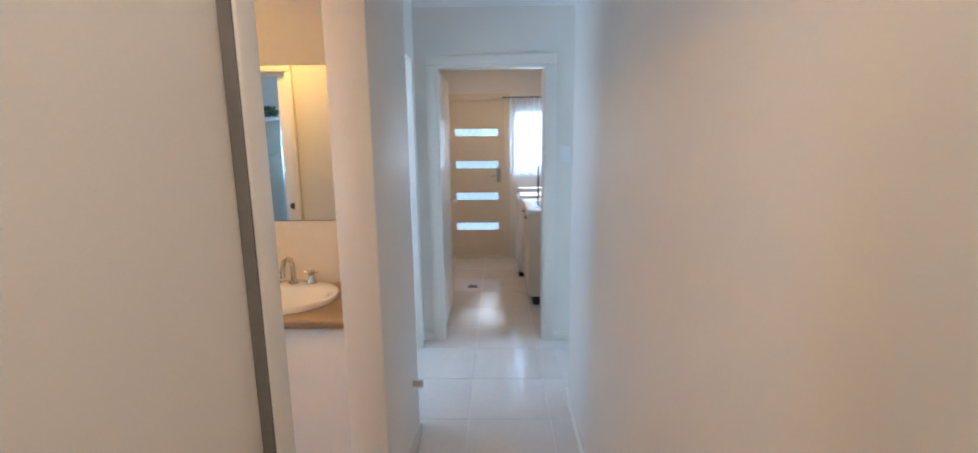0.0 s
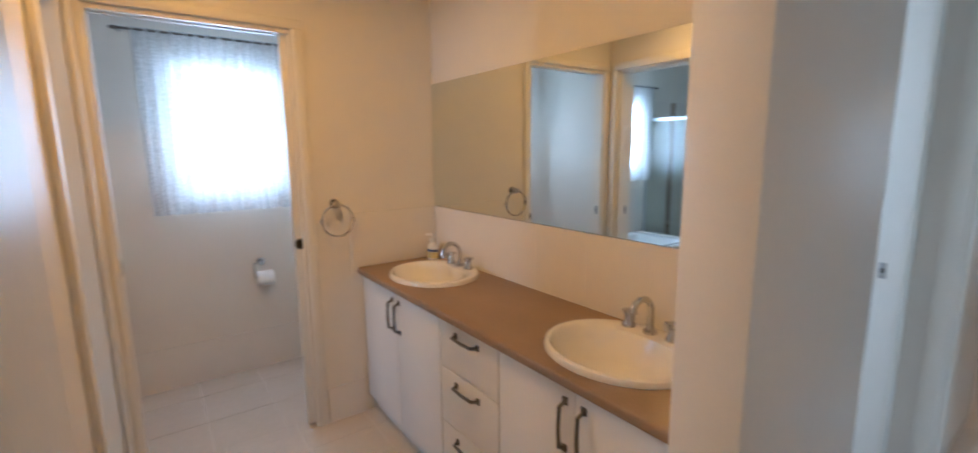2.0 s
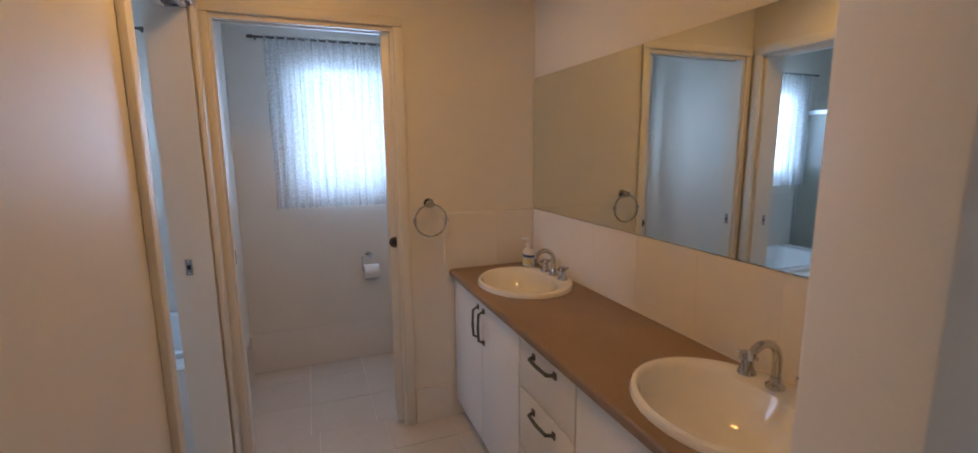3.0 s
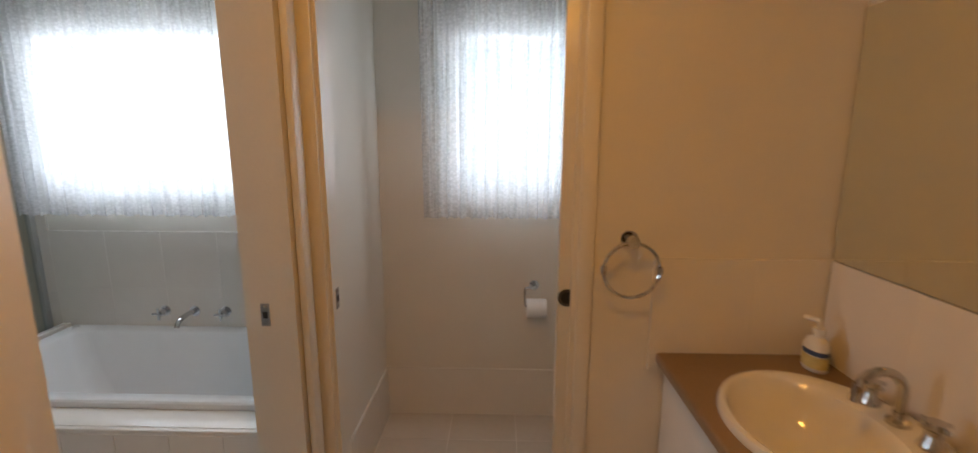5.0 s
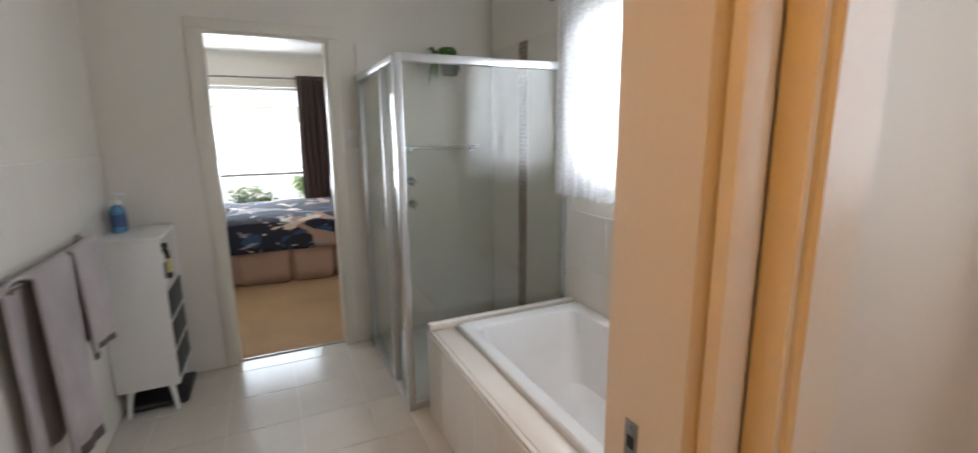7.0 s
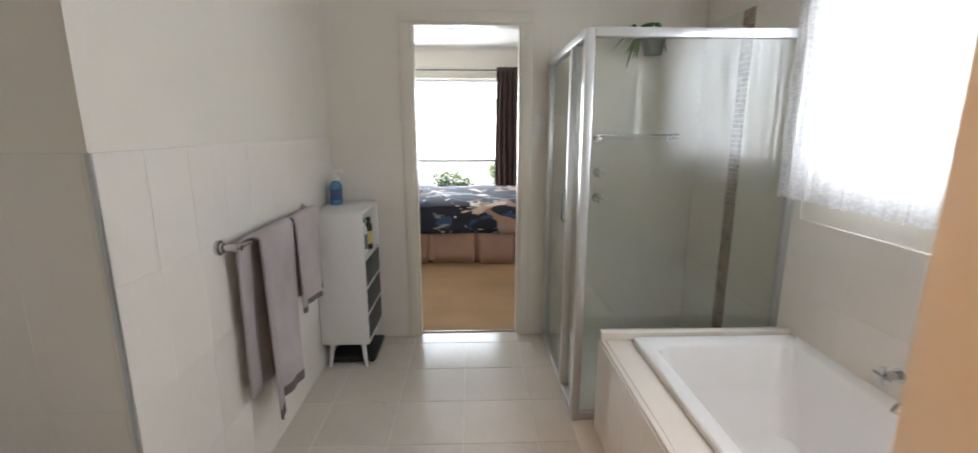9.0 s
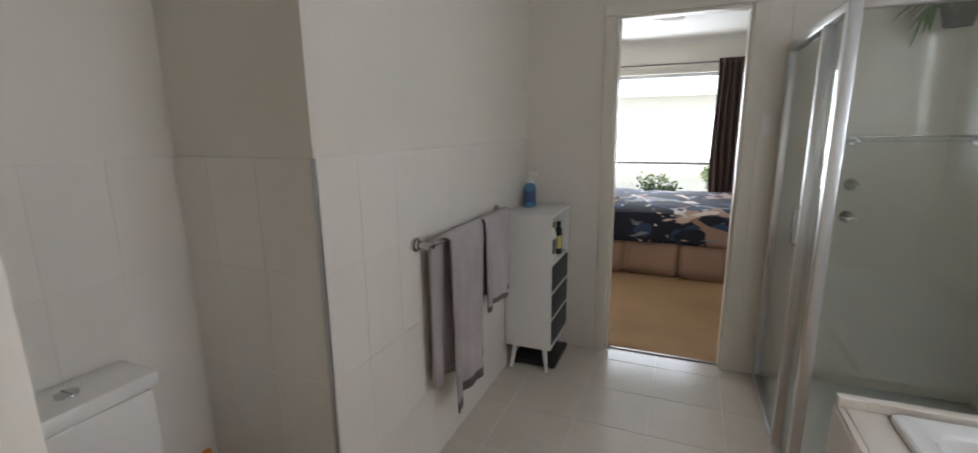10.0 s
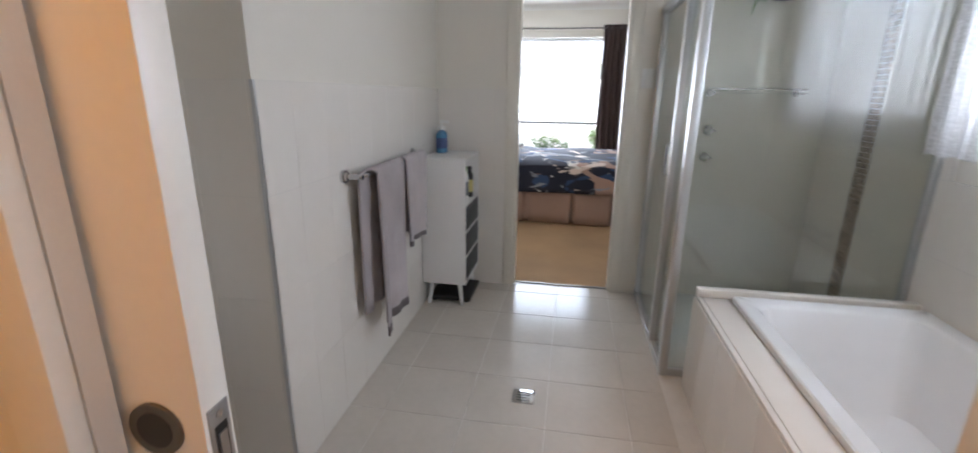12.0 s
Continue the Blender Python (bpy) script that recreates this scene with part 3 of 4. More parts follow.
def door_unit(x0, x1):
    c = thing("vanity_cabinet", "white two-door vanity cabinet under the brown benchtop", "cabinet", "vanity cabinets")
    part("body", B(x0, x1, FY + 0.022, 2.56, 0.10, 0.70), CABW, c); part("kickboard", B(x0, x1, FY + 0.05, FY + 0.066, 0.004, 0.10), CABW, c)
    xm = (x0 + x1) / 2
    for a, b, hx in ((x0 + 0.002, xm - 0.0015, xm - 0.036), (xm + 0.0015, x1 - 0.002, xm + 0.036)):
        d = part("door", B(a, b, FY, FY + 0.018, 0.105, 0.812, bevel=0.0025), CABW, c); bar_handle(d, hx, FY, 0.69, True)


def drawer_unit(x0, x1):
    c = thing("vanity_cabinet", "white vanity drawer unit with three drawers", "cabinet", "vanity cabinets")
    part("body", B(x0, x1, FY + 0.022, 2.56, 0.10, 0.70), CABW, c); part("kickboard", B(x0, x1, FY + 0.05, FY + 0.066, 0.004, 0.10), CABW, c)
    for z0, z1 in ((0.605, 0.812), (0.36, 0.602), (0.105, 0.357)):
        d = part("drawer", B(x0 + 0.002, x1 - 0.002, FY, FY + 0.018, z0, z1, bevel=0.0025), CABW, c); bar_handle(d, (x0 + x1) / 2, FY, z1 - 0.045, False)


door_unit(-2.072, -1.235); drawer_unit(-1.232, -0.835); door_unit(-0.832, -0.122)
bt = thing("benchtop", "brown speckled laminate vanity benchtop with rolled edge", "benchtop")


def benchtop_slab(x0, x1, y0, y1, z0, z1, holes):
    """A slab with a rolled front edge and oval cut-outs."""
    bm = bmesh.new(); rr = 0.010
    prof = [(y1, z0), (y0 + rr, z0)] + [(y0 + rr - rr * math.sin(t), (z0 + rr) - rr * math.cos(t)) for t in (0.8, 1.57)] + [(y0 + rr - rr * math.cos(t), (z1 - rr) + rr * math.sin(t)) for t in (0.0, 0.5, 1.0, 1.57)]
    sides = [[bm.verts.new((x, y, z)) for y, z in prof] for x in (x0, x1)]
    back = [bm.verts.new((x, y1, z1)) for x in (x0, x1)]
    for k in range(1, len(prof) - 1): bm.faces.new((sides[0][k], sides[1][k], sides[1][k + 1], sides[0][k + 1]))
    for s, bk in zip(sides, back): bm.faces.new(s + [bk])
    edges = [bm.edges.new((sides[0][-1], sides[1][-1])) if not bm.edges.get((sides[0][-1], sides[1][-1])) else bm.edges.get((sides[0][-1], sides[1][-1]))]
    for p, q2 in ((sides[1][-1], back[1]), (back[1], back[0]), (back[0], sides[0][-1])): edges.append(bm.edges.get((p, q2)) or bm.edges.new((p, q2)))
    for cx, cy, ax, ay in holes:
        up = [bm.verts.new((cx + ax * math.cos(2 * math.pi * k / 40), cy + ay * math.sin(2 * math.pi * k / 40), z1)) for k in range(40)]
        dn = [bm.verts.new((v.co.x, v.co.y, z0)) for v in up]
        for k in range(40):
            edges.append(bm.edges.new((up[k], up[(k + 1) % 40]))); bm.faces.new((up[k], dn[k], dn[(k + 1) % 40], up[(k + 1) % 40]))
    bmesh.ops.triangle_fill(bm, edges=edges, use_beauty=True)
    inside = [f for f in bm.faces if all(abs(v.co.z - z1) < 1e-5 for v in f.verts) and any(((f.calc_center_median().x - cx) / ax) ** 2 + ((f.calc_center_median().y - cy) / ay) ** 2 < 0.98 for cx, cy, ax, ay in holes) and f.calc_center_median().z > z1 - 0.001]
    bmesh.ops.delete(bm, geom=inside, context="FACES")
    return bm


part("top", benchtop_slab(-2.078, -0.117, 2.074, 2.567, 0.818, 0.853, [(-1.685, 2.32, 0.232, 0.178), (-0.51, 2.32, 0.232, 0.178)]), BENCH, bt)
part("upstand_seal", B(-2.078, -0.117, 2.5672, 2.5705, 0.8532, 0.8562), PLAST, bt)


def basin(cx, cy):
    b = thing("basin", "white oval ceramic drop-in basin set in the benchtop", "basin", "vanity basins")
    bm = bmesh.new(); rings = []
    for ax, ay, dy, z in ((0.255, 0.220, 0.015, 0.0), (0.255, 0.220, 0.015, 0.010), (0.251, 0.216, 0.015, 0.018), (0.240, 0.205, 0.014, 0.022), (0.228, 0.176, -0.010, 0.020), (0.219, 0.163, -0.016, 0.010), (0.208, 0.153, -0.018, -0.020), (0.165, 0.122, -0.012, -0.085), (0.095, 0.070, -0.004, -0.115), (0.026, 0.024, 0.0, -0.122)):
        rings.append([bm.verts.new((cx + ax * math.cos(2 * math.pi * k / 48), cy + dy + ay * math.sin(2 * math.pi * k / 48), 0.8535 + z)) for k in range(48)])
    for A, C in zip(rings, rings[1:]):
        for k in range(48): bm.faces.new((A[k], A[(k + 1) % 48], C[(k + 1) % 48], C[k]))
    bm.faces.new(rings[-1]); part("bowl", bm, CERAM, b)
    part("drain_ring", lathe([(0.0, 0.003), (0.016, 0.003), (0.022, 0.0), (0.022, -0.003)], (cx, cy, 0.7325)), CHROME, b)
    return b


def basin_mixer(cx, cy):
    """Gooseneck spout and two cross-handled taps."""
    z = 0.8745
    t = thing("basin_tap", "chrome gooseneck basin spout with two tap handles", "tap", "vanity taps")
    pts = [(cx, cy, z), (cx, cy, z + 0.075)] + [(cx, cy - 0.052 + 0.052 * math.cos(a), z + 0.075 + 0.052 * math.sin(a)) for a in [math.pi * k / 9 for k in range(1, 9)]] + [(cx, cy - 0.106, z + 0.055)]
    part("spout", tube(pts, 0.011, 12), CHROME, t); part("spout_base", lathe([(0.024, 0), (0.024, 0.008), (0.014, 0.016), (0.012, 0.03)], (cx, cy, z), seg=20), CHROME, t)
    for dx in (-0.085, 0.085):
        h = part("tap_body", lathe([(0.024, 0), (0.024, 0.006), (0.016, 0.02), (0.014, 0.04), (0.019, 0.046), (0.019, 0.06), (0.0, 0.064)], (cx + dx, cy, z), seg=20), CHROME, t)
        part("cross_handle", rod(R((cx + dx - 0.030, cy, z + 0.052), (cx + dx + 0.030, cy, z + 0.052), 0.0055, 10), (cx + dx, cy - 0.030, z + 0.052), (cx + dx, cy + 0.030, z + 0.052), 0.0055, 10), CHROME, h)


for bx in (-1.685, -0.51): basin(bx, 2.32); basin_mixer(bx, 2.492)

mr = thing("vanity_mirror", "wide frameless wall mirror above the vanity", "mirror")
part("glass", B(-2.072, -0.16, 2.570, 2.5765, 1.158, 1.857), MIRROR, mr)
part("backing", B(-2.074, -0.158, 2.5768, 2.5778, 1.155, 1.859), BLACK, mr)

sp = thing("soap_dispenser", "pump soap bottle with a yellow label on the benchtop", "soap bottle")
sx, sy, sz = -1.985, 2.50, 0.854
part("bottle", lathe([(0.0, 0), (0.030, 0), (0.034, 0.006), (0.034, 0.070), (0.028, 0.088), (0.013, 0.098), (0.013, 0.108)], (sx, sy, sz), 1.2, 0.85), PLAST, sp)
part("label", lathe([(0.0346, 0.012), (0.0346, 0.048)], (sx, sy, sz), 1.2, 0.85), LABELY, sp); part("label_band", lathe([(0.0346, 0.050), (0.0346, 0.064)], (sx, sy, sz), 1.2, 0.85), LABELN, sp)
part("pump", rod(rod(R((sx, sy, sz + 0.108), (sx, sy, sz + 0.123), 0.016), (sx, sy, sz + 0.123), (sx, sy, sz + 0.146), 0.006), (sx + 0.008, sy, sz + 0.148), (sx - 0.035, sy - 0.02, sz + 0.144), 0.007), PLAST, sp)


def ring_points(c, r, n, ax):
    return [(c[0], c[1] + r * math.sin(2 * math.pi * k / n), c[2] + r * math.cos(2 * math.pi * k / n)) if ax == "x" else (c[0] + r * math.sin(2 * math.pi * k / n), c[1], c[2] + r * math.cos(2 * math.pi * k / n)) for k in range(n)]


tr = thing("towel_ring", "chrome towel ring on the wall, empty", "towel ring")
part("mount", rod(rod(R((-2.0795, 1.972, 1.213), (-2.070, 1.972, 1.213), 0.026, 20), (-2.07, 1.972, 1.213), (-2.035, 1.972, 1.213), 0.013), (-2.04, 1.972, 1.213), (-2.022, 1.972, 1.213), 0.018, 18), CHROME, tr)
part("ring", tube(ring_points((-2.032, 1.972, 1.128), 0.082, 40, "x"), 0.0055, 8, True), CHROME, tr)
for a in (-1, 1): part("bead", R((-2.032, 1.972 + a * 0.082, 1.118), (-2.032, 1.972 + a * 0.082, 1.140), 0.010), CHROME, tr)
trh = thing("toilet_roll_holder", "chrome toilet roll holder with a paper roll", "toilet roll holder")
part("mount", rod(R((-3.066, 1.766, 0.75), (-3.058, 1.766, 0.75), 0.026, 20), (-3.06, 1.766, 0.75), (-3.015, 1.766, 0.75), 0.011), CHROME, trh)
part("arm", tube([(-3.018, 1.72, 0.75), (-3.018, 1.715, 0.74), (-3.018, 1.715, 0.66), (-3.018, 1.72, 0.65), (-3.018, 1.83, 0.65)], 0.005, 8), CHROME, trh)
part("crossbar", R((-3.018, 1.72, 0.75), (-3.018, 1.775, 0.75), 0.005), CHROME, trh)
rl = part("paper_roll", lathe([(0.02, 0), (0.047, 0), (0.049, 0.004), (0.049, 0.096), (0.047, 0.10), (0.02, 0.10), (0.02, 0)], seg=28), PAPER, trh, "white toilet paper roll")
rl.matrix_local = pose(-3.005, 1.725, 0.645, -90, 0, 0)


# ---- toilets ----
def toilet(m, label, group="toilets"):
    """Close-coupled suite; the wall is at y = 0 and it faces -y."""
    t = thing("toilet", label, "toilet", group)
    part("cistern", B(-0.168, 0.168, -0.165, -0.004, 0.40, 0.735, bevel=0.022), CERAM, t)
    ld_ = part("cistern_lid", B(-0.178, 0.178, -0.178, -0.002, 0.736, 0.785, bevel=0.016), CERAM, t)
    bt_ = part("flush_button", lathe([(0.026, 0), (0.026, 0.006), (0.02, 0.008), (0, 0.008)], (0, -0.095, 0.785)), CHROME, ld_); part("button_split", B(-0.001, 0.001, -0.118, -0.072, 0.793, 0.7942), BLACK, bt_)
    bm = bmesh.new(); rings = []
    for z, w, f, b in ((0.0, 0.11, 0.46, 0.06), (0.10, 0.105, 0.46, 0.06), (0.22, 0.12, 0.50, 0.05), (0.32, 0.165, 0.60, 0.03), (0.385, 0.182, 0.655, 0.02), (0.40, 0.180, 0.65, 0.02)):
        rings.append([bm.verts.new((w * math.copysign(abs(math.cos(a)) ** 0.8, math.cos(a)), -(f + b) / 2 + (f - b) / 2 * math.sin(a), z)) for a in [2 * math.pi * k / 32 for k in range(32)]])
    for A, C in zip(rings, rings[1:]):
        for k in range(32): bm.faces.new((A[k], A[(k + 1) % 32], C[(k + 1) % 32], C[k]))
    bm.faces.new(rings[-1]); part("pan", bm, CERAM, t)
    for nm, z, k in (("seat", 0.402, 1.0), ("seat_lid", 0.424, 0.99)):
        part(nm, lathe([(0, 0), (0.97 * k, 0), (1.0 * k, 0.006), (1.0 * k, 0.014), (0.96 * k, 0.020), (0.5, 0.024), (0, 0.025)], (0, -0.415, z), 0.186, 0.235, 40), PLAST, t)
    part("seat_hinge", R((-0.08, -0.195, 0.425), (0.08, -0.195, 0.425), 0.010), PLAST, t)
    t.matrix_world = m; return t


toilet(pose(-0.137, 0.475, 0, 0, 0, -90), "white close-coupled toilet against the tiled nook wall")
toilet(pose(-2.62, 2.57, 0), "white toilet in the toilet room, against its end wall")
br = thing("toilet_brush", "orange plastic toilet brush in its holder on the floor", "toilet brush")
bx_, by_ = -0.245, 0.155
part("holder", lathe([(0, 0), (0.05, 0), (0.052, 0.01), (0.045, 0.16), (0.062, 0.20), (0.055, 0.20), (0.04, 0.16), (0, 0.15)], (bx_, by_, 0)), ORANGE, br)
part("brush_handle", R((bx_, by_, 0.15), (bx_ - 0.01, by_ + 0.01, 0.41), 0.010, 12, 0.013), ORANGE, br); part("brush_cap", R((bx_, by_, 0.20), (bx_, by_, 0.225), 0.058, 24, 0.03), ORANGE, br)

# ---- bath ----
BX, BY0, BY1, BZ = -2.205, -0.80, 0.872, 0.470
hb = thing("bath_hob", "white tiled bath surround with a step of tiles", "bath surround")
part("front", B(BX, BX + 0.02, BY0, BY1, 0, BZ - 0.012), WGROUT, hb); part("end", B(-3.062, BX, BY0, BY0 + 0.02, 0, BZ - 0.012), WGROUT, hb)
part("deck", B(BX + 0.0, BX - 0.0 + 0.02, BY0, BY1, BZ - 0.012, BZ, bevel=0.003), WALLT, hb)
part("deck", B(BX - 0.115, BX - 0.002, BY0 + 0.002, BY1, BZ - 0.014, BZ, bevel=0.003), WALLT, hb)
part("end_capping", B(-3.058, BX + 0.02, BY0 + 0.002, BY0 + 0.042, BZ + 0.0005, 0.507, bevel=0.003), WALLT, hb)
bm = bmesh.new(); rings = []
bcx, bcy = (-3.06 + BX - 0.115) / 2, (BY0 + BY1 + 0.06) / 2
hx, hy = (BX - 0.115 + 3.06) / 2, (BY1 - BY0 - 0.07) / 2


def rounded(hx, hy, r, z, n=6):
    out = []
    for sx_, sy_, a0 in ((1, 1, 0), (-1, 1, 90), (-1, -1, 180), (1, -1, 270)):
        for k in range(n + 1):
            a = radians(a0 + 90 * k / n); out.append((bcx + sx_ * (hx - r) + r * math.cos(a), bcy + sy_ * (hy - r) + r * math.sin(a), z))
    return out


for dx, dy, r, z in ((0, 0, 0.012, BZ + 0.001), (0, 0, 0.014, BZ + 0.022), (0.006, 0.006, 0.016, BZ + 0.028), (0.060, 0.065, 0.05, BZ + 0.026), (0.072, 0.080, 0.06, BZ + 0.014), (0.10, 0.13, 0.07, BZ - 0.15), (0.13, 0.22, 0.08, BZ - 0.33), (0.18, 0.30, 0.09, BZ - 0.37), (0.25, 0.5, 0.05, BZ - 0.372)):
    rings.append([bm.verts.new(p) for p in rounded(hx - dx, hy - dy, r, z)])
for A, C in zip(rings, rings[1:]):
    for k in range(len(A)): bm.faces.new((A[k], A[(k + 1) % len(A)], C[(k + 1) % len(A)], C[k]))
bm.faces.new(rings[-1])
bt2 = thing("bathtub", "white acrylic bathtub set into the tiled surround", "bathtub"); part("tub", bm, ACRYL, bt2)
part("waste", lathe([(0, 0.004), (0.022, 0.004), (0.03, 0)], (bcx, bcy + 0.3, BZ - 0.3715)), CHROME, bt2)
for nm, y, spout in (("bath_tap", -0.219, False), ("bath_spout", -0.058, True), ("bath_tap", 0.113, False)):
    t = thing(nm, "chrome wall bath spout" if spout else "chrome wall tap with cross handle over the bath", "tap", "bath taps")
    part("flange", R((-3.064, y, 0.585), (-3.054, y, 0.585), 0.028, 20), CHROME, t)
    if spout: part("spout", tube([(-3.056, y, 0.585), (-3.0, y, 0.59), (-2.95, y, 0.585), (-2.915, y, 0.57), (-2.905, y, 0.55)], 0.013, 12), CHROME, t)
    else:
        part("tap_body", R((-3.056, y, 0.585), (-3.005, y, 0.585), 0.015, 16), CHROME, t)
        part("cross_handle", rod(R((-3.0, y - 0.033, 0.585), (-3.0, y + 0.033, 0.585), 0.0065, 10), (-3.0, y, 0.552), (-3.0, y, 0.618), 0.0065, 10), CHROME, t)

# ---- shower ----
SX, SY, SZ = -2.085, -0.856, 1.822
sh = thing("shower_screen", "framed glass shower screen with a sliding door", "shower screen")
for nm, bx in (("corner_post", (SX - 0.035, SX + 0.004, SY - 0.035, SY + 0.004, 0.0, SZ)), ("wall_post", (SX - 0.03, SX, -1.853, -1.822, 0, SZ)), ("wall_post", (-3.058, -3.03, SY - 0.03, SY, 0.0, SZ)),
               ("top_rail", (SX - 0.035, SX + 0.004, -1.853, SY - 0.035, SZ - 0.035, SZ + 0.004)), ("top_rail", (-3.058, SX - 0.035, SY - 0.035, SY + 0.004, SZ - 0.035, SZ + 0.004)),
               ("bottom_rail", (SX - 0.035, SX + 0.004, -1.853, SY - 0.035, 0, 0.045)), ("bottom_rail", (-3.058, SX - 0.035, SY - 0.03, SY, 0.0, 0.04)),
               ("door_stile", (SX - 0.03, SX + 0.012, -1.14, -1.112, 0.045, SZ - 0.035)), ("door_stile", (SX - 0.022, SX + 0.008, -1.80, -1.775, 0.045, SZ - 0.035))):
    part(nm, B(*bx, bevel=0.003), ALU, sh)
part("pane", B(SX - 0.020, SX - 0.014, -1.822, SY - 0.035, 0.045, SZ - 0.035), SHGLASS, sh).visible_shadow = False
part("pane", B(-3.03, SX - 0.035, SY - 0.020, SY - 0.014, 0.04, SZ - 0.035), SHGLASS, sh).visible_shadow = False
part("door_pull", tube([(SX + 0.012, -1.126, 0.95), (SX + 0.03, -1.126, 0.96), (SX + 0.03, -1.126, 1.10), (SX + 0.012, -1.126, 1.11)], 0.006, 8), CHROME, sh)
st = thing("shower_tray", "white shower base inside the screen", "shower tray"); part("tray", B(-3.058, SX - 0.04, -1.85, SY - 0.04, 0.0, 0.035, bevel=0.008), ACRYL, st)
for z in (1.13, 0.965):
    t = thing("shower_tap", "chrome shower tap handle on the tiled wall", "tap", "shower taps")
    part("flange", R((-2.42, -1.846, z), (-2.42, -1.836, z), 0.03, 20), CHROME, t); part("tap_body", R((-2.42, -1.838, z), (-2.42, -1.79, z), 0.015), CHROME, t)
    part("cross_handle", rod(R((-2.452, -1.79, z), (-2.388, -1.79, z), 0.0065, 10), (-2.42, -1.79, z - 0.032), (-2.42, -1.79, z + 0.032), 0.0065, 10), CHROME, t)
gs = thing("shower_shelf", "narrow glass shower shelf on chrome brackets", "shelf")
part("glass", B(-2.90, -2.38, -1.844, -1.745, 1.345, 1.352), GLASS, gs); part("front_rail", R((-2.90, -1.745, 1.372), (-2.38, -1.745, 1.372), 0.005), CHROME, gs)
for x in (-2.88, -2.40): part("bracket", rod(R((x, -1.845, 1.35), (x, -1.74, 1.35), 0.008), (x, -1.846, 1.35), (x, -1.838, 1.35), 0.022, 16), CHROME, gs)
pl_ = thing("hanging_plant", "small green trailing plant in a grey pot high in the shower", "plant")
part("pot", lathe([(0, 0), (0.05, 0), (0.07, 0.09), (0.074, 0.10), (0.066, 0.10), (0, 0.085)], (-2.70, -1.76, 1.845), seg=24), POTG, pl_)
part("wall_bracket", R((-2.70, -1.845, 1.90), (-2.70, -1.80, 1.90), 0.012), POTG, pl_)
rnd = random.Random(5)
bm = bmesh.new()
for k in range(46):
    a = rnd.uniform(0, 2 * math.pi); ln = rnd.uniform(0.07, 0.17); w = rnd.uniform(0.010, 0.02); d = Vector((math.cos(a) + 0.5, 0.45 * math.sin(a), rnd.uniform(-0.5, 0.9))).normalized()
    o = Vector((-2.68 + rnd.uniform(-0.05, 0.08), -1.75 + rnd.uniform(-0.03, 0.04), 1.945)); s = d.cross(Vector((0, 0, 1))).normalized() * w
    t1 = o + d * ln * 0.5 + Vector((0, 0, 0.01)); t2 = o + d * ln - Vector((0, 0, ln * 0.45))
    v = [bm.verts.new(p) for p in (o, t1 + s, t2, t1 - s, t1 + Vector((0, 0, 0.006)))]
    for f in ((0, 1, 4), (1, 2, 4), (2, 3, 4), (3, 0, 4)): bm.faces.new([v[i] for i in f])
tagged(part("foliage", bm, GREEN, pl_), kind="stuff")

# ---- towel rail, towels, storage unit ----
RX = -0.774
rail = thing("towel_rail", "chrome towel rail on the tiled wall", "towel rail")
part("bar", R((RX, -1.30, 1.0), (RX, -0.415, 1.0), 0.0085, 14), CHROME, rail)
for y in (-0.44, -1.275): part("mount", rod(rod(R((-0.701, y, 1.0), (-0.712, y, 1.0), 0.027, 22), (-0.712, y, 1.0), (-0.724, y, 1.0), 0.019, 20), (-0.722, y, 1.0), (RX - 0.012, y, 1.0), 0.011), CHROME, rail)


def towel(y0, y1, front, back, label, seed, slant=0.0, band=True, inset=0.0):
    """A terry towel folded over the rail: front and back drops with soft folds."""
    t = thing("towel", label, "towel", "towels on the rail")
    r = random.Random(seed); ph = r.uniform(0, 6); n = 22
    path = [(RX + 0.022, 1.0 - back * (1 - k / 12), back * (1 - k / 12)) for k in range(13)] + [(RX + 0.020 * math.cos(a), 1.0 + 0.020 * math.sin(a), 0.0) for a in [math.pi * k / 6 for k in range(1, 6)]] + [(RX - 0.022, 1.0 - front * k / 16, front * k / 16) for k in range(17)]
    bm = bmesh.new(); cols = []
    for i in range(n + 1):
        u = i / n; col = []
        for k, (x, z, d) in enumerate(path):
            side = -1 if k > 15 else 1
            wob = 0.016 * d / 0.5 * math.sin(9 * u + ph) + 0.007 * d / 0.5 * math.sin(23 * u + 2 * ph + 2 * d)
            zz = z + (slant * (u - 0.5) * d if side < 0 else 0) + 0.006 * math.sin(11 * u + ph) * d
            yy = y0 + (y1 - y0) * (0.5 + (u - 0.5) * (1 - 0.06 * d)) + 0.03 * d * math.sin(ph) * (side < 0)
            yy -= inset * u * min(1, max(0, (k - 12) / 6))
            xx = x + (wob - 0.02 * d if side < 0 else min(0.028, abs(wob)))
            col.append(bm.verts.new((xx, yy, zz)))
        cols.append(col)
    for i in range(n):
        for k in range(len(path) - 1): bm.faces.new((cols[i][k], cols[i + 1][k], cols[i + 1][k + 1], cols[i][k + 1]))
    o = part("cloth", bm, TOWEL, t)
    if band: o.data.materials.append(TOWELD); [setattr(f, "material_index", 1) for f in o.data.polygons if f.index % (len(path) - 1) == len(path) - 2]
    so = o.modifiers.new("thickness", "SOLIDIFY"); so.thickness, so.offset = 0.011, 0.0
    return t


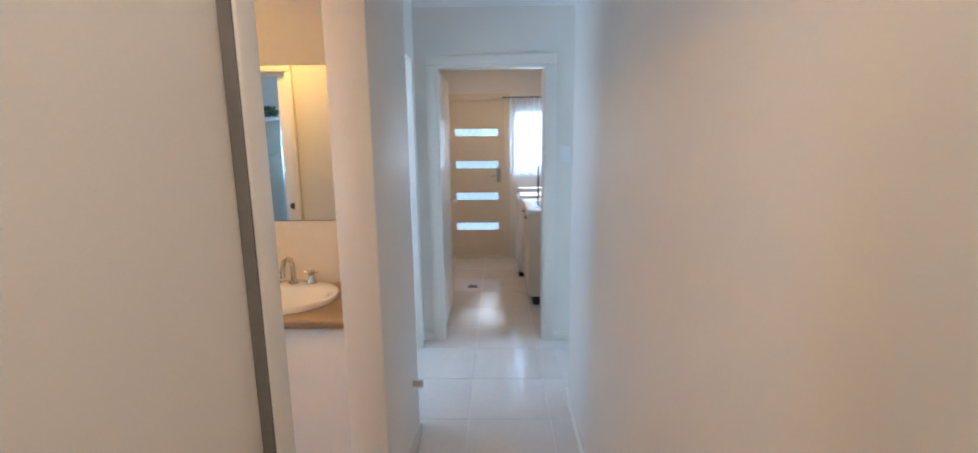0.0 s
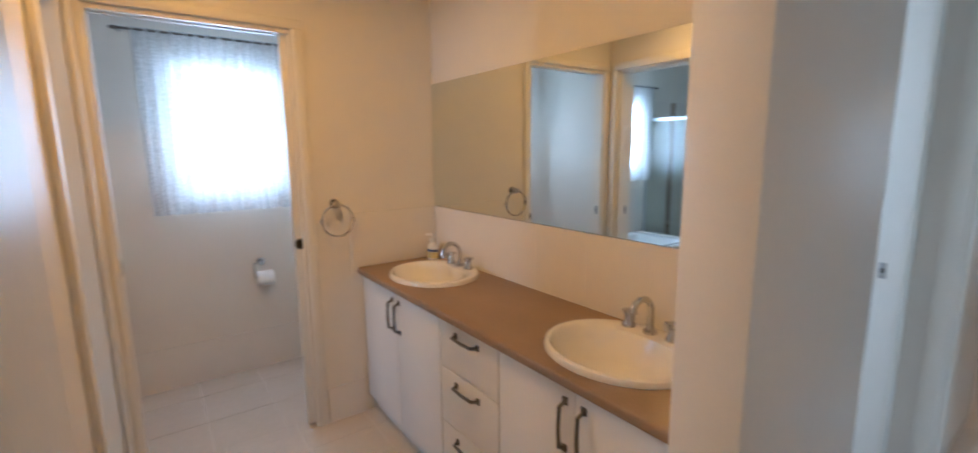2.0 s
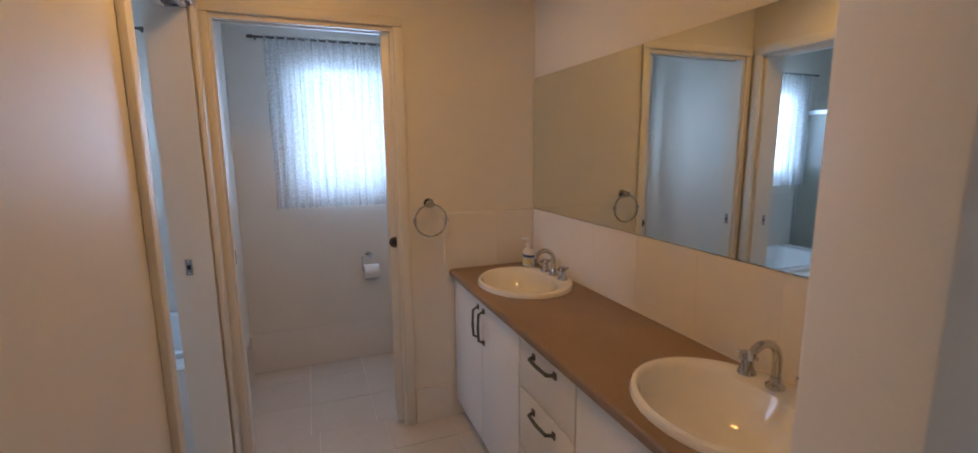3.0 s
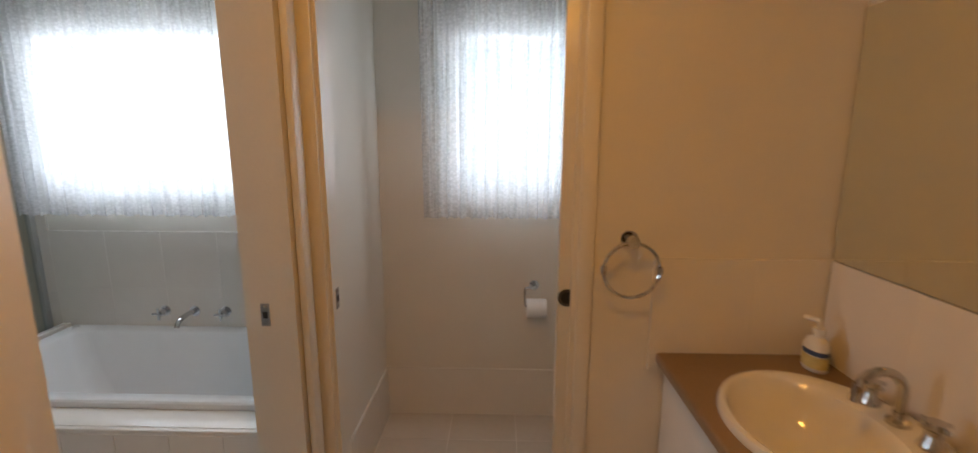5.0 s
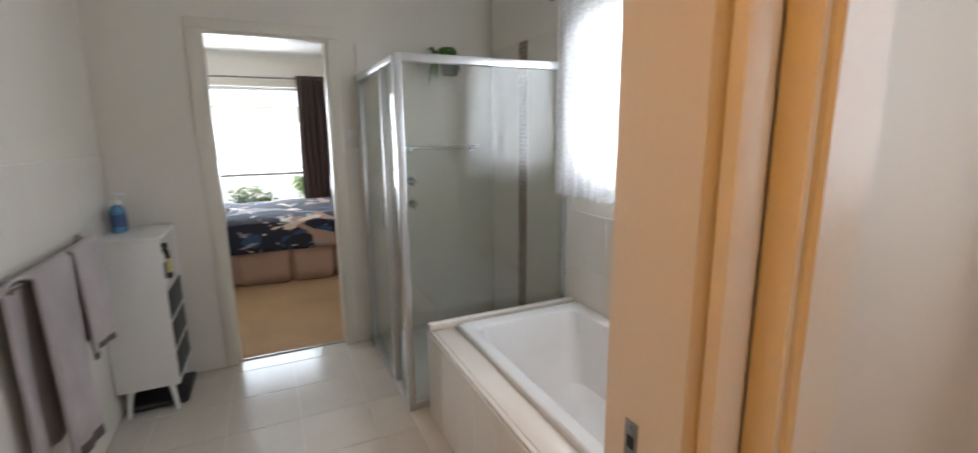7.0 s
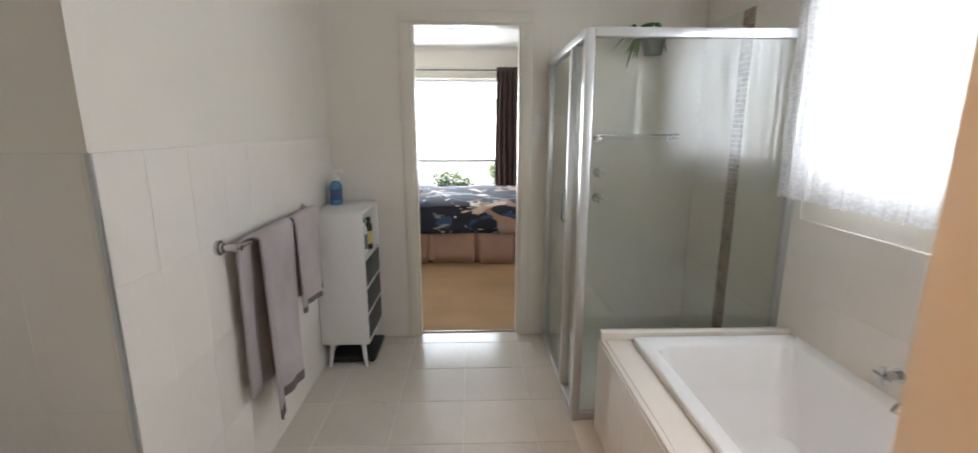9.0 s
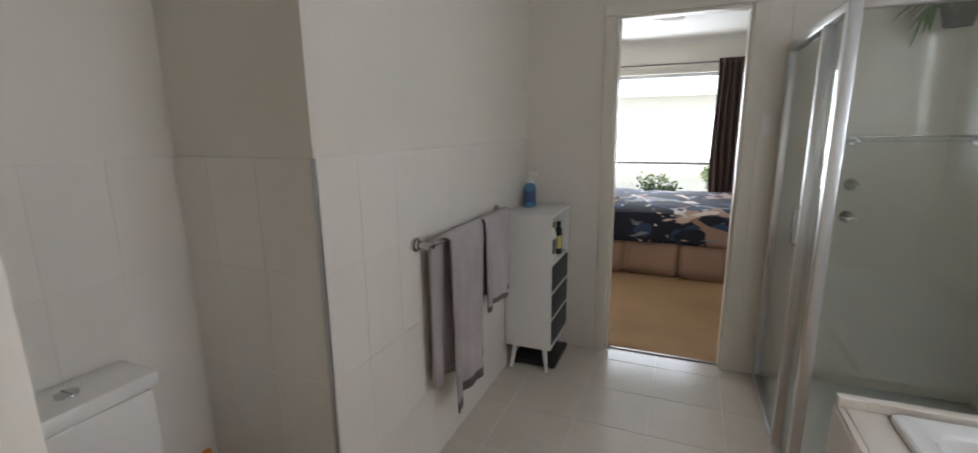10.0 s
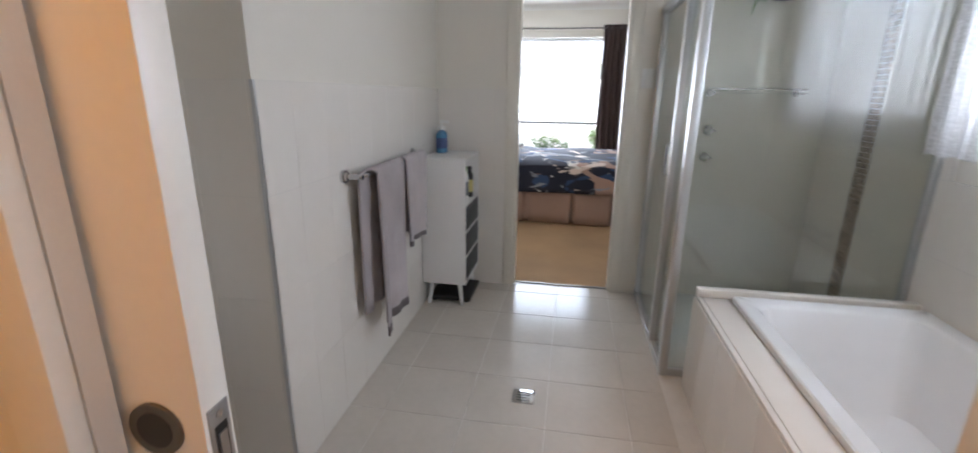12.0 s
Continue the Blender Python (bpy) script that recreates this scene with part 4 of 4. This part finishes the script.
towel(-0.88, -0.47, 0.70, 0.62, "grey terry bath towel hanging over the chrome rail", 3, -0.16, inset=0.09)
towel(-1.24, -0.92, 0.43, 0.40, "grey terry hand towel folded over the rail", 8, -0.05)

CX0, CX1, CY0, CY1 = -0.985, -0.706, -1.825, -1.405
cb = thing("storage_unit", "white bathroom storage unit with charcoal drawers on splayed legs", "storage unit")
for nm, bx in (("side_panel", (CX0, CX1, CY1 - 0.016, CY1, 0.155, 0.940)), ("side_panel", (CX0, CX1, CY0, CY0 + 0.016, 0.155, 0.940)), ("top_panel", (CX0 - 0.002, CX1, CY0 - 0.002, CY1 + 0.002, 0.940, 0.956)), ("bottom_panel", (CX0, CX1, CY0 + 0.016, CY1 - 0.016, 0.155, 0.171)),
               ("back_panel", (CX1 - 0.006, CX1, CY0 + 0.016, CY1 - 0.016, 0.171, 0.940)), ("shelf", (CX0 + 0.004, CX1 - 0.006, CY0 + 0.016, CY1 - 0.016, 0.655, 0.670)), ("rail", (CX0 + 0.002, CX0 + 0.02, CY0 + 0.016, CY1 - 0.016, 0.487, 0.500)), ("rail", (CX0 + 0.002, CX0 + 0.02, CY0 + 0.016, CY1 - 0.016, 0.325, 0.338))):
    part(nm, B(*bx, bevel=0.0015), CABW, cb)
for z0, z1 in ((0.502, 0.652), (0.340, 0.485), (0.174, 0.323)):
    d = part("drawer", B(CX0 + 0.001, CX1 - 0.02, CY0 + 0.019, CY1 - 0.019, z0 + 0.003, z1, bevel=0.002), DGREY, cb, "charcoal grey drawer front"); part("finger_groove", B(CX0 - 0.0005, CX0 + 0.004, CY0 + 0.15, CY1 - 0.15, z1 - 0.012, z1 - 0.004), BLACK, d)
for x, y, dx, dy in ((CX0 + 0.05, CY1 - 0.05, -0.02, 0.02), (CX0 + 0.05, CY0 + 0.05, -0.02, -0.02), (CX1 - 0.05, CY1 - 0.05, 0.02, 0.02), (CX1 - 0.05, CY0 + 0.05, 0.02, -0.02)):
    part("leg", R((x + dx, y + dy, 0.0), (x, y, 0.156), 0.010, 14, 0.017), CABW, cb)
sc = thing("bathroom_scale", "black bathroom scale on the floor under the storage unit", "scale"); part("platform", B(-1.0, -0.725, -1.79, -1.47, 0.012, 0.042, bevel=0.008), BLACK, sc)
for x, y in ((-0.97, -1.5), (-0.97, -1.76), (-0.75, -1.5), (-0.75, -1.76)): part("foot", R((x, y, 0), (x, y, 0.014), 0.014), BLACK, sc)


def bottle(name, x, y, z, h, w, mat, lab, labmat, cap, label):
    o = thing(name, label, "bottle")
    part("body", lathe([(0, 0), (0.9, 0), (1, 0.03), (1, 0.68), (0.75, 0.80), (0.36, 0.86), (0.36, 0.90)], seg=24, at=(0, 0, 0)), mat, o).matrix_local = Matrix.Translation((x, y, z)) @ Matrix.Diagonal((w * 0.62, w, h, 1))
    part("label", lathe([(1.01, 0.18), (1.01, 0.58)], seg=24), labmat, o).matrix_local = Matrix.Translation((x, y, z)) @ Matrix.Diagonal((w * 0.63, w, h, 1))
    part("cap", R((x, y, z + h * 0.88), (x, y, z + h), w * 0.42, 16), cap, o)
    return o


hs = bottle("hand_soap", -0.765, -1.69, 0.957, 0.165, 0.058, BLUEL, 0, LABELN, PLAST, "blue liquid hand soap pump bottle on the storage unit")
part("pump", rod(R((-0.765, -1.69, 1.115), (-0.765, -1.69, 1.153), 0.007), (-0.755, -1.69, 1.157), (-0.81, -1.69, 1.151), 0.009), PLAST, hs)
bottle("shampoo_bottle", -0.950, -1.545, 0.671, 0.22, 0.038, PLAST, 0, POTG, GREEN, "white bottle with a green cap on the open shelf")
bottle("body_wash_bottle", -0.950, -1.695, 0.671, 0.20, 0.034, BLACK, 0, LABELY, BLACK, "black bottle with a gold label on the open shelf")

# ---- floor drains ----
for x, y, s in ((-1.446, -0.555, 0.05), (0.17, 5.2, 0.05)):
    fd = thing("floor_drain", "square chrome floor drain grate set in the tiles", "floor drain")
    part("frame", B(x - s, x + s, y - s, y + s, -0.006, 0.0035, bevel=0.001), CHROME if y < 0 else PEWTER, fd)
    for k in range(4): part("slot", B(x - s * 0.6, x + s * 0.6, y - s * 0.65 + k * s * 0.4, y - s * 0.5 + k * s * 0.4, 0.003, 0.0042), BLACK, fd)

# ---- laundry ----
ed = tagged(new("door_entry"), "cream entry door with four slot windows of patterned glass", "door", kind="structure")
zs = [(0.36, 0.47), (0.76, 0.87), (1.17, 1.28), (1.58, 1.69)]
lv = [0.02] + [v for z in zs for v in z] + [2.03]
part("stile", B(-0.235, -0.10, 6.525, 6.565, 0.02, 2.03), DOORE, ed); part("stile", B(0.455, 0.535, 6.525, 6.565, 0.02, 2.03), DOORE, ed)
for k in range(0, len(lv), 2): part("panel", B(-0.10, 0.455, 6.525, 6.565, lv[k], lv[k + 1]), DOORE, ed)
for z0, z1 in zs:
    part("glazing_bead", tube([(-0.098, 6.522, z0 + 0.003), (0.453, 6.522, z0 + 0.003), (0.453, 6.522, z1 - 0.003), (-0.098, 6.522, z1 - 0.003)], 0.005, 6, True), DOORE, ed)
    p = part("pane", B(-0.10, 0.455, 6.543, 6.549, z0, z1), FROST, ed)
part("lock_case", B(0.43, 0.485, 6.505, 6.525, 1.0, 1.17, bevel=0.006), STEEL, ed); part("lever", R((0.44, 6.49, 1.08), (0.36, 6.49, 1.08), 0.008), CHROME, ed)
structure("trim_entry_frame", [(-0.25, -0.237, 6.505, 6.6, 0, 2.05), (0.537, 0.55, 6.505, 6.6, 0, 2.05), (-0.25, 0.55, 6.505, 6.6, 2.033, 2.05), (-0.31, -0.25, 6.484, 6.5, 0, 2.11), (0.55, 0.60, 6.484, 6.5, 0, 2.11), (-0.25, 0.55, 6.484, 6.5, 2.05, 2.11), (-0.237, 0.537, 6.51, 6.6, 0, 0.018)], DOORE, "cream entry door frame with sill", "door frame")
# security mesh outside the entry door
bm = bmesh.new()
for k in range(-16, 14):
    for s in (1, -1):
        x = 0.15 + k * 0.075
        p, q = [x, 6.6, 0.05], [x + s * 1.1, 6.6, 2.0]
        p0, q0 = Vector(p), Vector(q); lo, hi = -0.22, 0.52; d = q0 - p0
        a, b = sorted(((lo - p0.x) / d.x, (hi - p0.x) / d.x)); a, b = max(a, 0), min(b, 1)
        if b - a > 0.02: rod(bm, p0 + d * a, p0 + d * b, 0.005, 5)
sm = thing("security_screen", "diamond mesh security screen outside the entry door", "security screen"); tagged(part("mesh", bm, ALU, sm), kind="stuff")
part("frame", tube([(-0.23, 6.61, 0.02), (0.53, 6.61, 0.02), (0.53, 6.61, 2.02), (-0.23, 6.61, 2.02)], 0.012, 6, True), ALU, sm)
lc = thing("laundry_cabinet", "cream laundry base cabinet with sink bench", "cabinet")
part("body", B(0.742, 1.345, 4.62, 5.50, 0.08, 0.86), DOORE, lc); part("kickboard", B(0.77, 1.3, 4.62, 5.50, 0.003, 0.08), DGREY, lc)
for y0, y1 in ((4.625, 5.06), (5.065, 5.495)):
    d = part("door", B(0.722, 0.74, y0, y1, 0.085, 0.855, bevel=0.002), DOORE, lc); part("handle", tube([(0.722, (y0 + y1) / 2 - 0.05, 0.80), (0.70, (y0 + y1) / 2 - 0.04, 0.80), (0.70, (y0 + y1) / 2 + 0.04, 0.80), (0.722, (y0 + y1) / 2 + 0.05, 0.80)], 0.005, 8), PEWTER, d)
lb = thing("laundry_bench", "white laundry benchtop with a steel sink", "benchtop"); part("top", B(0.712, 1.345, 4.61, 5.505, 0.862, 0.897, bevel=0.004), CABW, lb)
part("sink", B(0.80, 1.20, 4.80, 5.25, 0.8975, 0.905, bevel=0.003), STEEL, lb); part("sink_bowl", B(0.83, 1.17, 4.83, 5.22, 0.9052, 0.9065), BLACK, lb)
tp = thing("pantry_cupboard", "tall cream laundry cupboard with a dark bar handle", "cupboard"); part("body", B(0.83, 1.345, 3.955, 4.60, 0.003, 2.1, bevel=0.002), DOORE, tp)
part("handle", tube([(0.83, 4.54, 0.95), (0.80, 4.54, 0.96), (0.80, 4.54, 1.30), (0.83, 4.54, 1.31)], 0.008, 8), PEWTER, tp)
wm = thing("washing_machine", "white top-loading washing machine beside the bench", "washing machine")
part("body", B(0.665, 1.25, 5.54, 6.13, 0.05, 0.90, bevel=0.03), CABW, wm); part("lid", B(0.69, 1.22, 5.57, 6.0, 0.902, 0.925, bevel=0.01), CABW, wm); part("console", B(0.68, 1.24, 6.0, 6.12, 0.90, 0.97, bevel=0.02), CABW, wm); part("base", B(0.68, 1.23, 5.56, 6.11, 0.003, 0.05), BLACK, wm)

# ---- bedroom ----
bed = thing("bed", "double bed with a dark floral quilt and tan valance", "bed")
part("mattress", B(-2.95, -0.35, -5.12, -3.60, 0.30, 0.60, bevel=0.05), PAPER, bed); part("base", B(-2.93, -0.37, -5.10, -3.62, 0.04, 0.30), VALANCE, bed)
bm = bmesh.new(); nu, cols = 130, []
prof = [(-5.15, 0.36), (-5.16, 0.52), (-5.14, 0.61), (-5.05, 0.655), (-4.7, 0.665), (-4.3, 0.668), (-3.95, 0.665), (-3.66, 0.655), (-3.575, 0.62), (-3.552, 0.54), (-3.55, 0.46), (-3.548, 0.40), (-3.546, 0.345)]
for i in range(nu + 1):
    x = -2.99 + 2.68 * i / nu; col = []
    for k, (y, z) in enumerate(prof):
        n1 = noise.noise(Vector((x * 3.1, y * 3.1, 0.4))); n2 = noise.noise(Vector((x * 9, y * 9, 3.4)))
        col.append(bm.verts.new((x, y + (0.02 * n1 + 0.012 * math.sin(9 * x)) * (k > 8) * (k - 8) / 4, z + (0.018 * n1 + 0.006 * n2) * (0.3 if k > 8 else 1))))
    cols.append(col)
for i in range(nu):
    for k in range(len(prof) - 1): bm.faces.new((cols[i][k], cols[i + 1][k], cols[i + 1][k + 1], cols[i][k + 1]))
q = thing("quilt", "dark navy quilt with blush flowers spread on the bed", "quilt"); qp = part("cover", bm, QUILT, q); so = qp.modifiers.new("thickness", "SOLIDIFY"); so.thickness = 0.02
bm = bmesh.new(); prev = None
for i in range(400):
    x = -2.97 + 2.64 * i / 399; pl3 = (x * 2.2 + 0.12 * math.sin(3 * x)) % 1.0
    pleat = -0.065 * math.exp(-((pl3 - 0.5) / 0.05) ** 2)
    row = [bm.verts.new((x, -3.575 + pleat * s + 0.020 * math.sin(6 * x + 0.7 * math.sin(2.3 * x)) * s, z)) for z, s in ((0.36, 0.3), (0.25, 0.7), (0.12, 1.0), (0.012, 1.25))]
    if prev: [bm.faces.new((prev[k], row[k], row[k + 1], prev[k + 1])) for k in range(3)]
    prev = row
vl = part("valance", bm, VALANCE, bed, "pleated tan fabric valance"); so = vl.modifiers.new("thickness", "SOLIDIFY"); so.thickness = 0.004
cu = thing("curtain", "dark brown bedroom curtain drawn to the side of the window", "curtain")
bm = bmesh.new(); prev = None
for i in range(121):
    u = i / 120; x = -2.29 + 0.36 * u
    row = [bm.verts.new((x + 0.01 * math.sin(3 * z + 5 * u), -5.50 + 0.035 * math.sin(2 * math.pi * 5 * u + 0.3 * z), z)) for z in [2.225 - 2.165 * k / 14 for k in range(15)]]
    if prev: [bm.faces.new((prev[k], row[k], row[k + 1], prev[k + 1])) for k in range(14)]
    prev = row
cp = part("drape", bm, CURT, cu); so = cp.modifiers.new("thickness", "SOLIDIFY"); so.thickness = 0.004
part("curtain_rod", R((-2.42, -5.50, 2.185), (0.5, -5.50, 2.185), 0.010), PEWTER, cu)
for k in range(6):
    x = -2.265 + 0.066 * k; part("eyelet", tube(ring_points((x, -5.50, 2.185), 0.024, 16, "x"), 0.004, 6, True), STEEL, cu)
for x in (-2.4, 0.45): part("rod_bracket", R((x, -5.50, 2.185), (x, -5.572, 2.185), 0.008), PEWTER, cu)
cl = thing("ceiling_light", "round white ceiling light in the bedroom, off", "ceiling light"); part("base", R((-1.40, -4.15, 2.5), (-1.40, -4.15, 2.475), 0.15, 32), PLAST, cl); part("diffuser", lathe([(0.145, 0.0), (0.135, -0.03), (0.10, -0.05), (0.05, -0.06), (0, -0.062)], (-1.40, -4.15, 2.475)), PLAST, cl)

# ---- outdoors ----
structure("ground", [(-300, 300, -300, -5.75, -0.5, -0.35), (-300, 300, 6.62, 300, -0.5, -0.35), (-300, -3.2, -5.75, 6.62, -0.5, -0.35), (-3.2, -1.6, 2.69, 6.62, -0.5, -0.35)], GRASS, "pale gravel yard with dry grass", "ground")
hs2 = thing("house", "neighbouring brick house with a pale wall and low roof", "house")
part("wall", B(-14, 8, -27, -20, -0.35, 2.6), RENDER, hs2); part("brick_wall", B(-9.5, -6.2, -19.99, -19.8, -0.35, 2.5), BRICK, hs2)
bm = bmesh.new(); v = [bm.verts.new(p) for p in ((-14.8, -19.2, 2.6), (8.8, -19.2, 2.6), (8.8, -27.8, 2.6), (-14.8, -27.8, 2.6), (-11, -23.5, 4.6), (5, -23.5, 4.6))]
for f in ((0, 1, 5, 4), (1, 2, 5), (2, 3, 4, 5), (3, 0, 4), (3, 2, 1, 0)): bm.faces.new([v[i] for i in f])
part("roof", bm, ROOF, hs2)
for x in (-4.5, -0.5, 3.0):
    w = part("window", B(x, x + 1.3, -20.0, -19.93, 0.6, 1.9), ALU, hs2); part("pane", B(x + 0.06, x + 1.24, -19.93, -19.915, 0.66, 1.84), ROOF, w)
for sx_, sy_, h_, sd_ in ((-3.9, -9.5, 1.9, 1), (-1.2, -8.5, 0.75, 2), (-2.4, -11, 0.9, 3), (0.6, -9, 0.8, 4)):
    r = random.Random(sd_); sb_ = thing("shrub", "leafy green garden shrub outside the bedroom", "shrub", "garden shrubs")
    bm = bmesh.new(); tips = []
    for k in range(9):
        a = r.uniform(0, 6.28); e = Vector((sx_ + 0.35 * h_ * math.cos(a), sy_ + 0.35 * h_ * math.sin(a), -0.35 + h_ * r.uniform(0.6, 1.1))); rod(bm, (sx_, sy_, -0.35), e, 0.02, 6, 0.006); tips.append(e)
    part("stems", bm, CURT, sb_); bm = bmesh.new()
    for k in range(900):
        e = r.choice(tips); c = Vector((sx_, sy_, -0.2)).lerp(e, r.uniform(0.35, 1.05)) + Vector((r.gauss(0, 0.10), r.gauss(0, 0.10), r.gauss(0, 0.08))) * h_
        d = Vector((r.gauss(0, 1), r.gauss(0, 1), r.gauss(0, 1))).normalized(); s = d.cross(Vector((r.gauss(0, 1), r.gauss(0, 1), 0.3))).normalized(); l_ = r.uniform(0.03, 0.06) * (0.7 + h_ * 0.4)
        bm.faces.new([bm.verts.new(p) for p in (c, c + d * l_ + s * l_ * 0.4, c + d * l_ * 2, c + d * l_ - s * l_ * 0.4)])
    tagged(part("foliage", bm, SHRUB, sb_), kind="stuff")

# ---- tiles, piece by piece ----
_tiles = {}


def tile_mesh(key, w, h, t, mat, c=0.0004):
    """A tile w x h, t thick, with a chamfered upper edge; face up."""
    k = (key, round(w, 4), round(h, 4))
    if k not in _tiles:
        me = bpy.data.meshes.new("tile"); a, b = w / 2, h / 2
        vs = [(-a, -b, 0), (a, -b, 0), (a, b, 0), (-a, b, 0), (-a, -b, t - c), (a, -b, t - c), (a, b, t - c), (-a, b, t - c), (-a + c, -b + c, t), (a - c, -b + c, t), (a - c, b - c, t), (-a + c, b - c, t)]
        fs = [(8, 9, 10, 11)] + [(i, (i + 1) % 4, 4 + (i + 1) % 4, 4 + i) for i in range(4)] + [(4 + i, 4 + (i + 1) % 4, 8 + (i + 1) % 4, 8 + i) for i in range(4)]
        me.from_pydata(vs, [], fs); me.materials.append(mat); _tiles[k] = me
    return _tiles[k]


def cells(a0, a1, step, origin, joint):
    k = math.floor((a0 - origin) / step); out = []
    while origin + k * step < a1:
        lo, hi = max(a0, origin + k * step + joint / 2), min(a1, origin + (k + 1) * step - joint / 2)
        if hi - lo > 0.012: out.append((lo, hi))
        k += 1
    return out


def tile_floor(x0, x1, y0, y1, step, ox, oy):
    r = random.Random(int(100 * (x0 + 7 * y0)))
    for xa, xb in cells(x0, x1, step, ox, 0.005):
        for ya, yb in cells(y0, y1, step, oy, 0.005):
            o = new("tile", tile_mesh("f", xb - xa, yb - ya, 0.006, FLOORT)); o.parent = floor; o.location = ((xa + xb) / 2, (ya + yb) / 2, -0.006 + r.uniform(0, 0.0006))


tile_floor(-2.08, -0.692, -1.895, 0.042, 0.345, -1.553, -0.697)
tile_floor(-2.08, -0.126, 0.042, 0.888, 0.345, -1.553, -0.697)
tile_floor(-2.0, -1.19, 0.888, 0.97, 0.345, -1.553, -0.697)
tile_floor(-2.08, -0.115, 0.97, 2.14, 0.345, -1.553, -0.697)
tile_floor(-2.18, -2.08, 1.055, 1.822, 0.345, -1.553, -0.697)
tile_floor(-3.067, -2.18, 0.97, 2.578, 0.345, -2.834, 1.675)
tile_floor(-0.115, 0.85, 1.10, 6.50, 0.45, 0.275, 3.22)
tile_floor(0.073, 0.85, -0.95, 1.10, 0.45, 0.275, 3.22)
tile_floor(0.85, 2.2, 2.99, 3.83, 0.45, 0.275, 3.22)
tile_floor(-1.0, -0.115, 2.69, 3.83, 0.45, 0.275, 3.22)


def tile_wall(name, axis, at, out, a0, a1, z0, z1, w, h, origin, label, zorigin=0.0):
    """Glazed tiles on a wall face; out is the side that they face."""
    base = structure(name, [((min(at, at + out * 0.0078), max(at, at + out * 0.0078), a0, a1, z0, z1) if axis == "x" else (a0, a1, min(at, at + out * 0.0078), max(at, at + out * 0.0078), z0, z1))], WGROUT, label, "wall tiles")
    for ua, ub in cells(a0, a1, w, origin, 0.0010):
        for va, vb in cells(z0, z1, h, zorigin, 0.0010):
            u, v = (ua + ub) / 2, (va + vb) / 2
            o = new("tile", tile_mesh("w", ub - ua, vb - va, 0.0012, WALLT, 0.0003)); o.parent = base
            X, Z = (Vector((0, 1, 0)) if axis == "x" else Vector((1, 0, 0))), (Vector((out, 0, 0)) if axis == "x" else Vector((0, out, 0)))
            Yv = Vector((0, 0, 1))
            if X.cross(Yv).dot(Z) < 0: X = -X
            m = Matrix((X, Yv, Z)).transposed().to_4x4()
            m.translation = Vector((at + out * 0.0078, u, v)) if axis == "x" else Vector((u, at + out * 0.0078, v))
            o.matrix_local = m


WT = "glossy white wall tiles with fine joints"
ZT, TH = 1.357, 0.339
tile_wall("trim_tiles_bath_east", "x", -0.692, -1, -1.857, 0.042, 0, ZT, 0.20, TH, 0.063, WT)
tile_wall("trim_tiles_nook_east", "x", -0.126, -1, 0.042, 0.888, 0, ZT, 0.19, TH, 0.438, WT)
tile_wall("trim_tiles_nook_south", "y", 0.042, 1, -0.692, -0.135, 0, ZT, 0.20, TH, -0.68, WT)
tile_wall("trim_tiles_bath_south", "y", -1.857, 1, -1.161, -0.702, 0, ZT, 0.20, TH, -0.69, WT)
tile_wall("trim_tiles_shower_south", "y", -1.857, 1, -3.067, -2.09, 0, 2.03, 0.20, TH, -3.067, WT)
tile_wall("trim_tiles_bath_west", "x", -3.067, 1, -0.80, 0.85, 0.40, 1.02, 0.30, 0.31, -0.80, WT, 0.40)
tile_wall("trim_tiles_shower_west", "x", -3.067, 1, -1.846, -0.80, 0, 2.03, 0.20, TH, -1.846, WT)
tile_wall("trim_tiles_splashback", "y", 2.578, -1, -2.07, -0.117, 0.853, 1.154, 0.30, 0.30, -2.07, WT, 0.8535)
tile_wall("trim_tiles_splash_side", "x", -2.08, 1, 2.05, 2.568, 0.80, 1.154, 0.30, 0.30, 2.05, WT, 0.8535)
tile_wall("trim_tiles_toilet_west", "x", -3.067, 1, 0.97, 2.578, 0, 0.272, 0.345, 0.272, 1.675, "beige skirting tiles")
tile_wall("trim_tiles_toilet_south", "y", 0.97, 1, -3.058, -2.18, 0, 0.272, 0.345, 0.272, -2.834, "beige skirting tiles")
tile_wall("trim_tiles_vanity_west", "x", -2.08, 1, 1.872, 2.08, 0, 0.20, 0.345, 0.20, 1.85, "beige skirting tiles")
for ya, yb in cells(BY0, BY1, 0.20, BY0, 0.003):
    o = new("tile", tile_mesh("h", BZ - 0.016, yb - ya, 0.005, WALLT)); o.parent = hb; o.matrix_local = pose(BX + 0.02, (ya + yb) / 2, (BZ - 0.016) / 2, 0, 90, 0)
structure("trim_tile_edge", [(-0.703, -0.692, 0.042, 0.0525, 0, ZT)], ALU, "thin metal tile edge trim on the corner", "tile trim")
# mosaic feature strip in the shower
MOS = material("pebble_mosaic", (0.36, 0.27, 0.19), 0.35, vary=0.45, grain=35, second=(0.14, 0.10, 0.075), spots=28)
bm = bmesh.new(); r = random.Random(2)
for j in range(74):
    for i in range(4):
        y = -1.425 + i * 0.026; z = 0.05 + j * 0.0267
        box(bm, -3.058, -3.054 + r.uniform(0, 0.003), y + 0.0015, y + 0.0245, z + 0.0015, z + 0.0252)
tagged(new("trim_mosaic_strip", mesh("mosaic", bm, MOS, False)), "brown pebble mosaic strip down the shower wall", "mosaic strip", kind="structure")
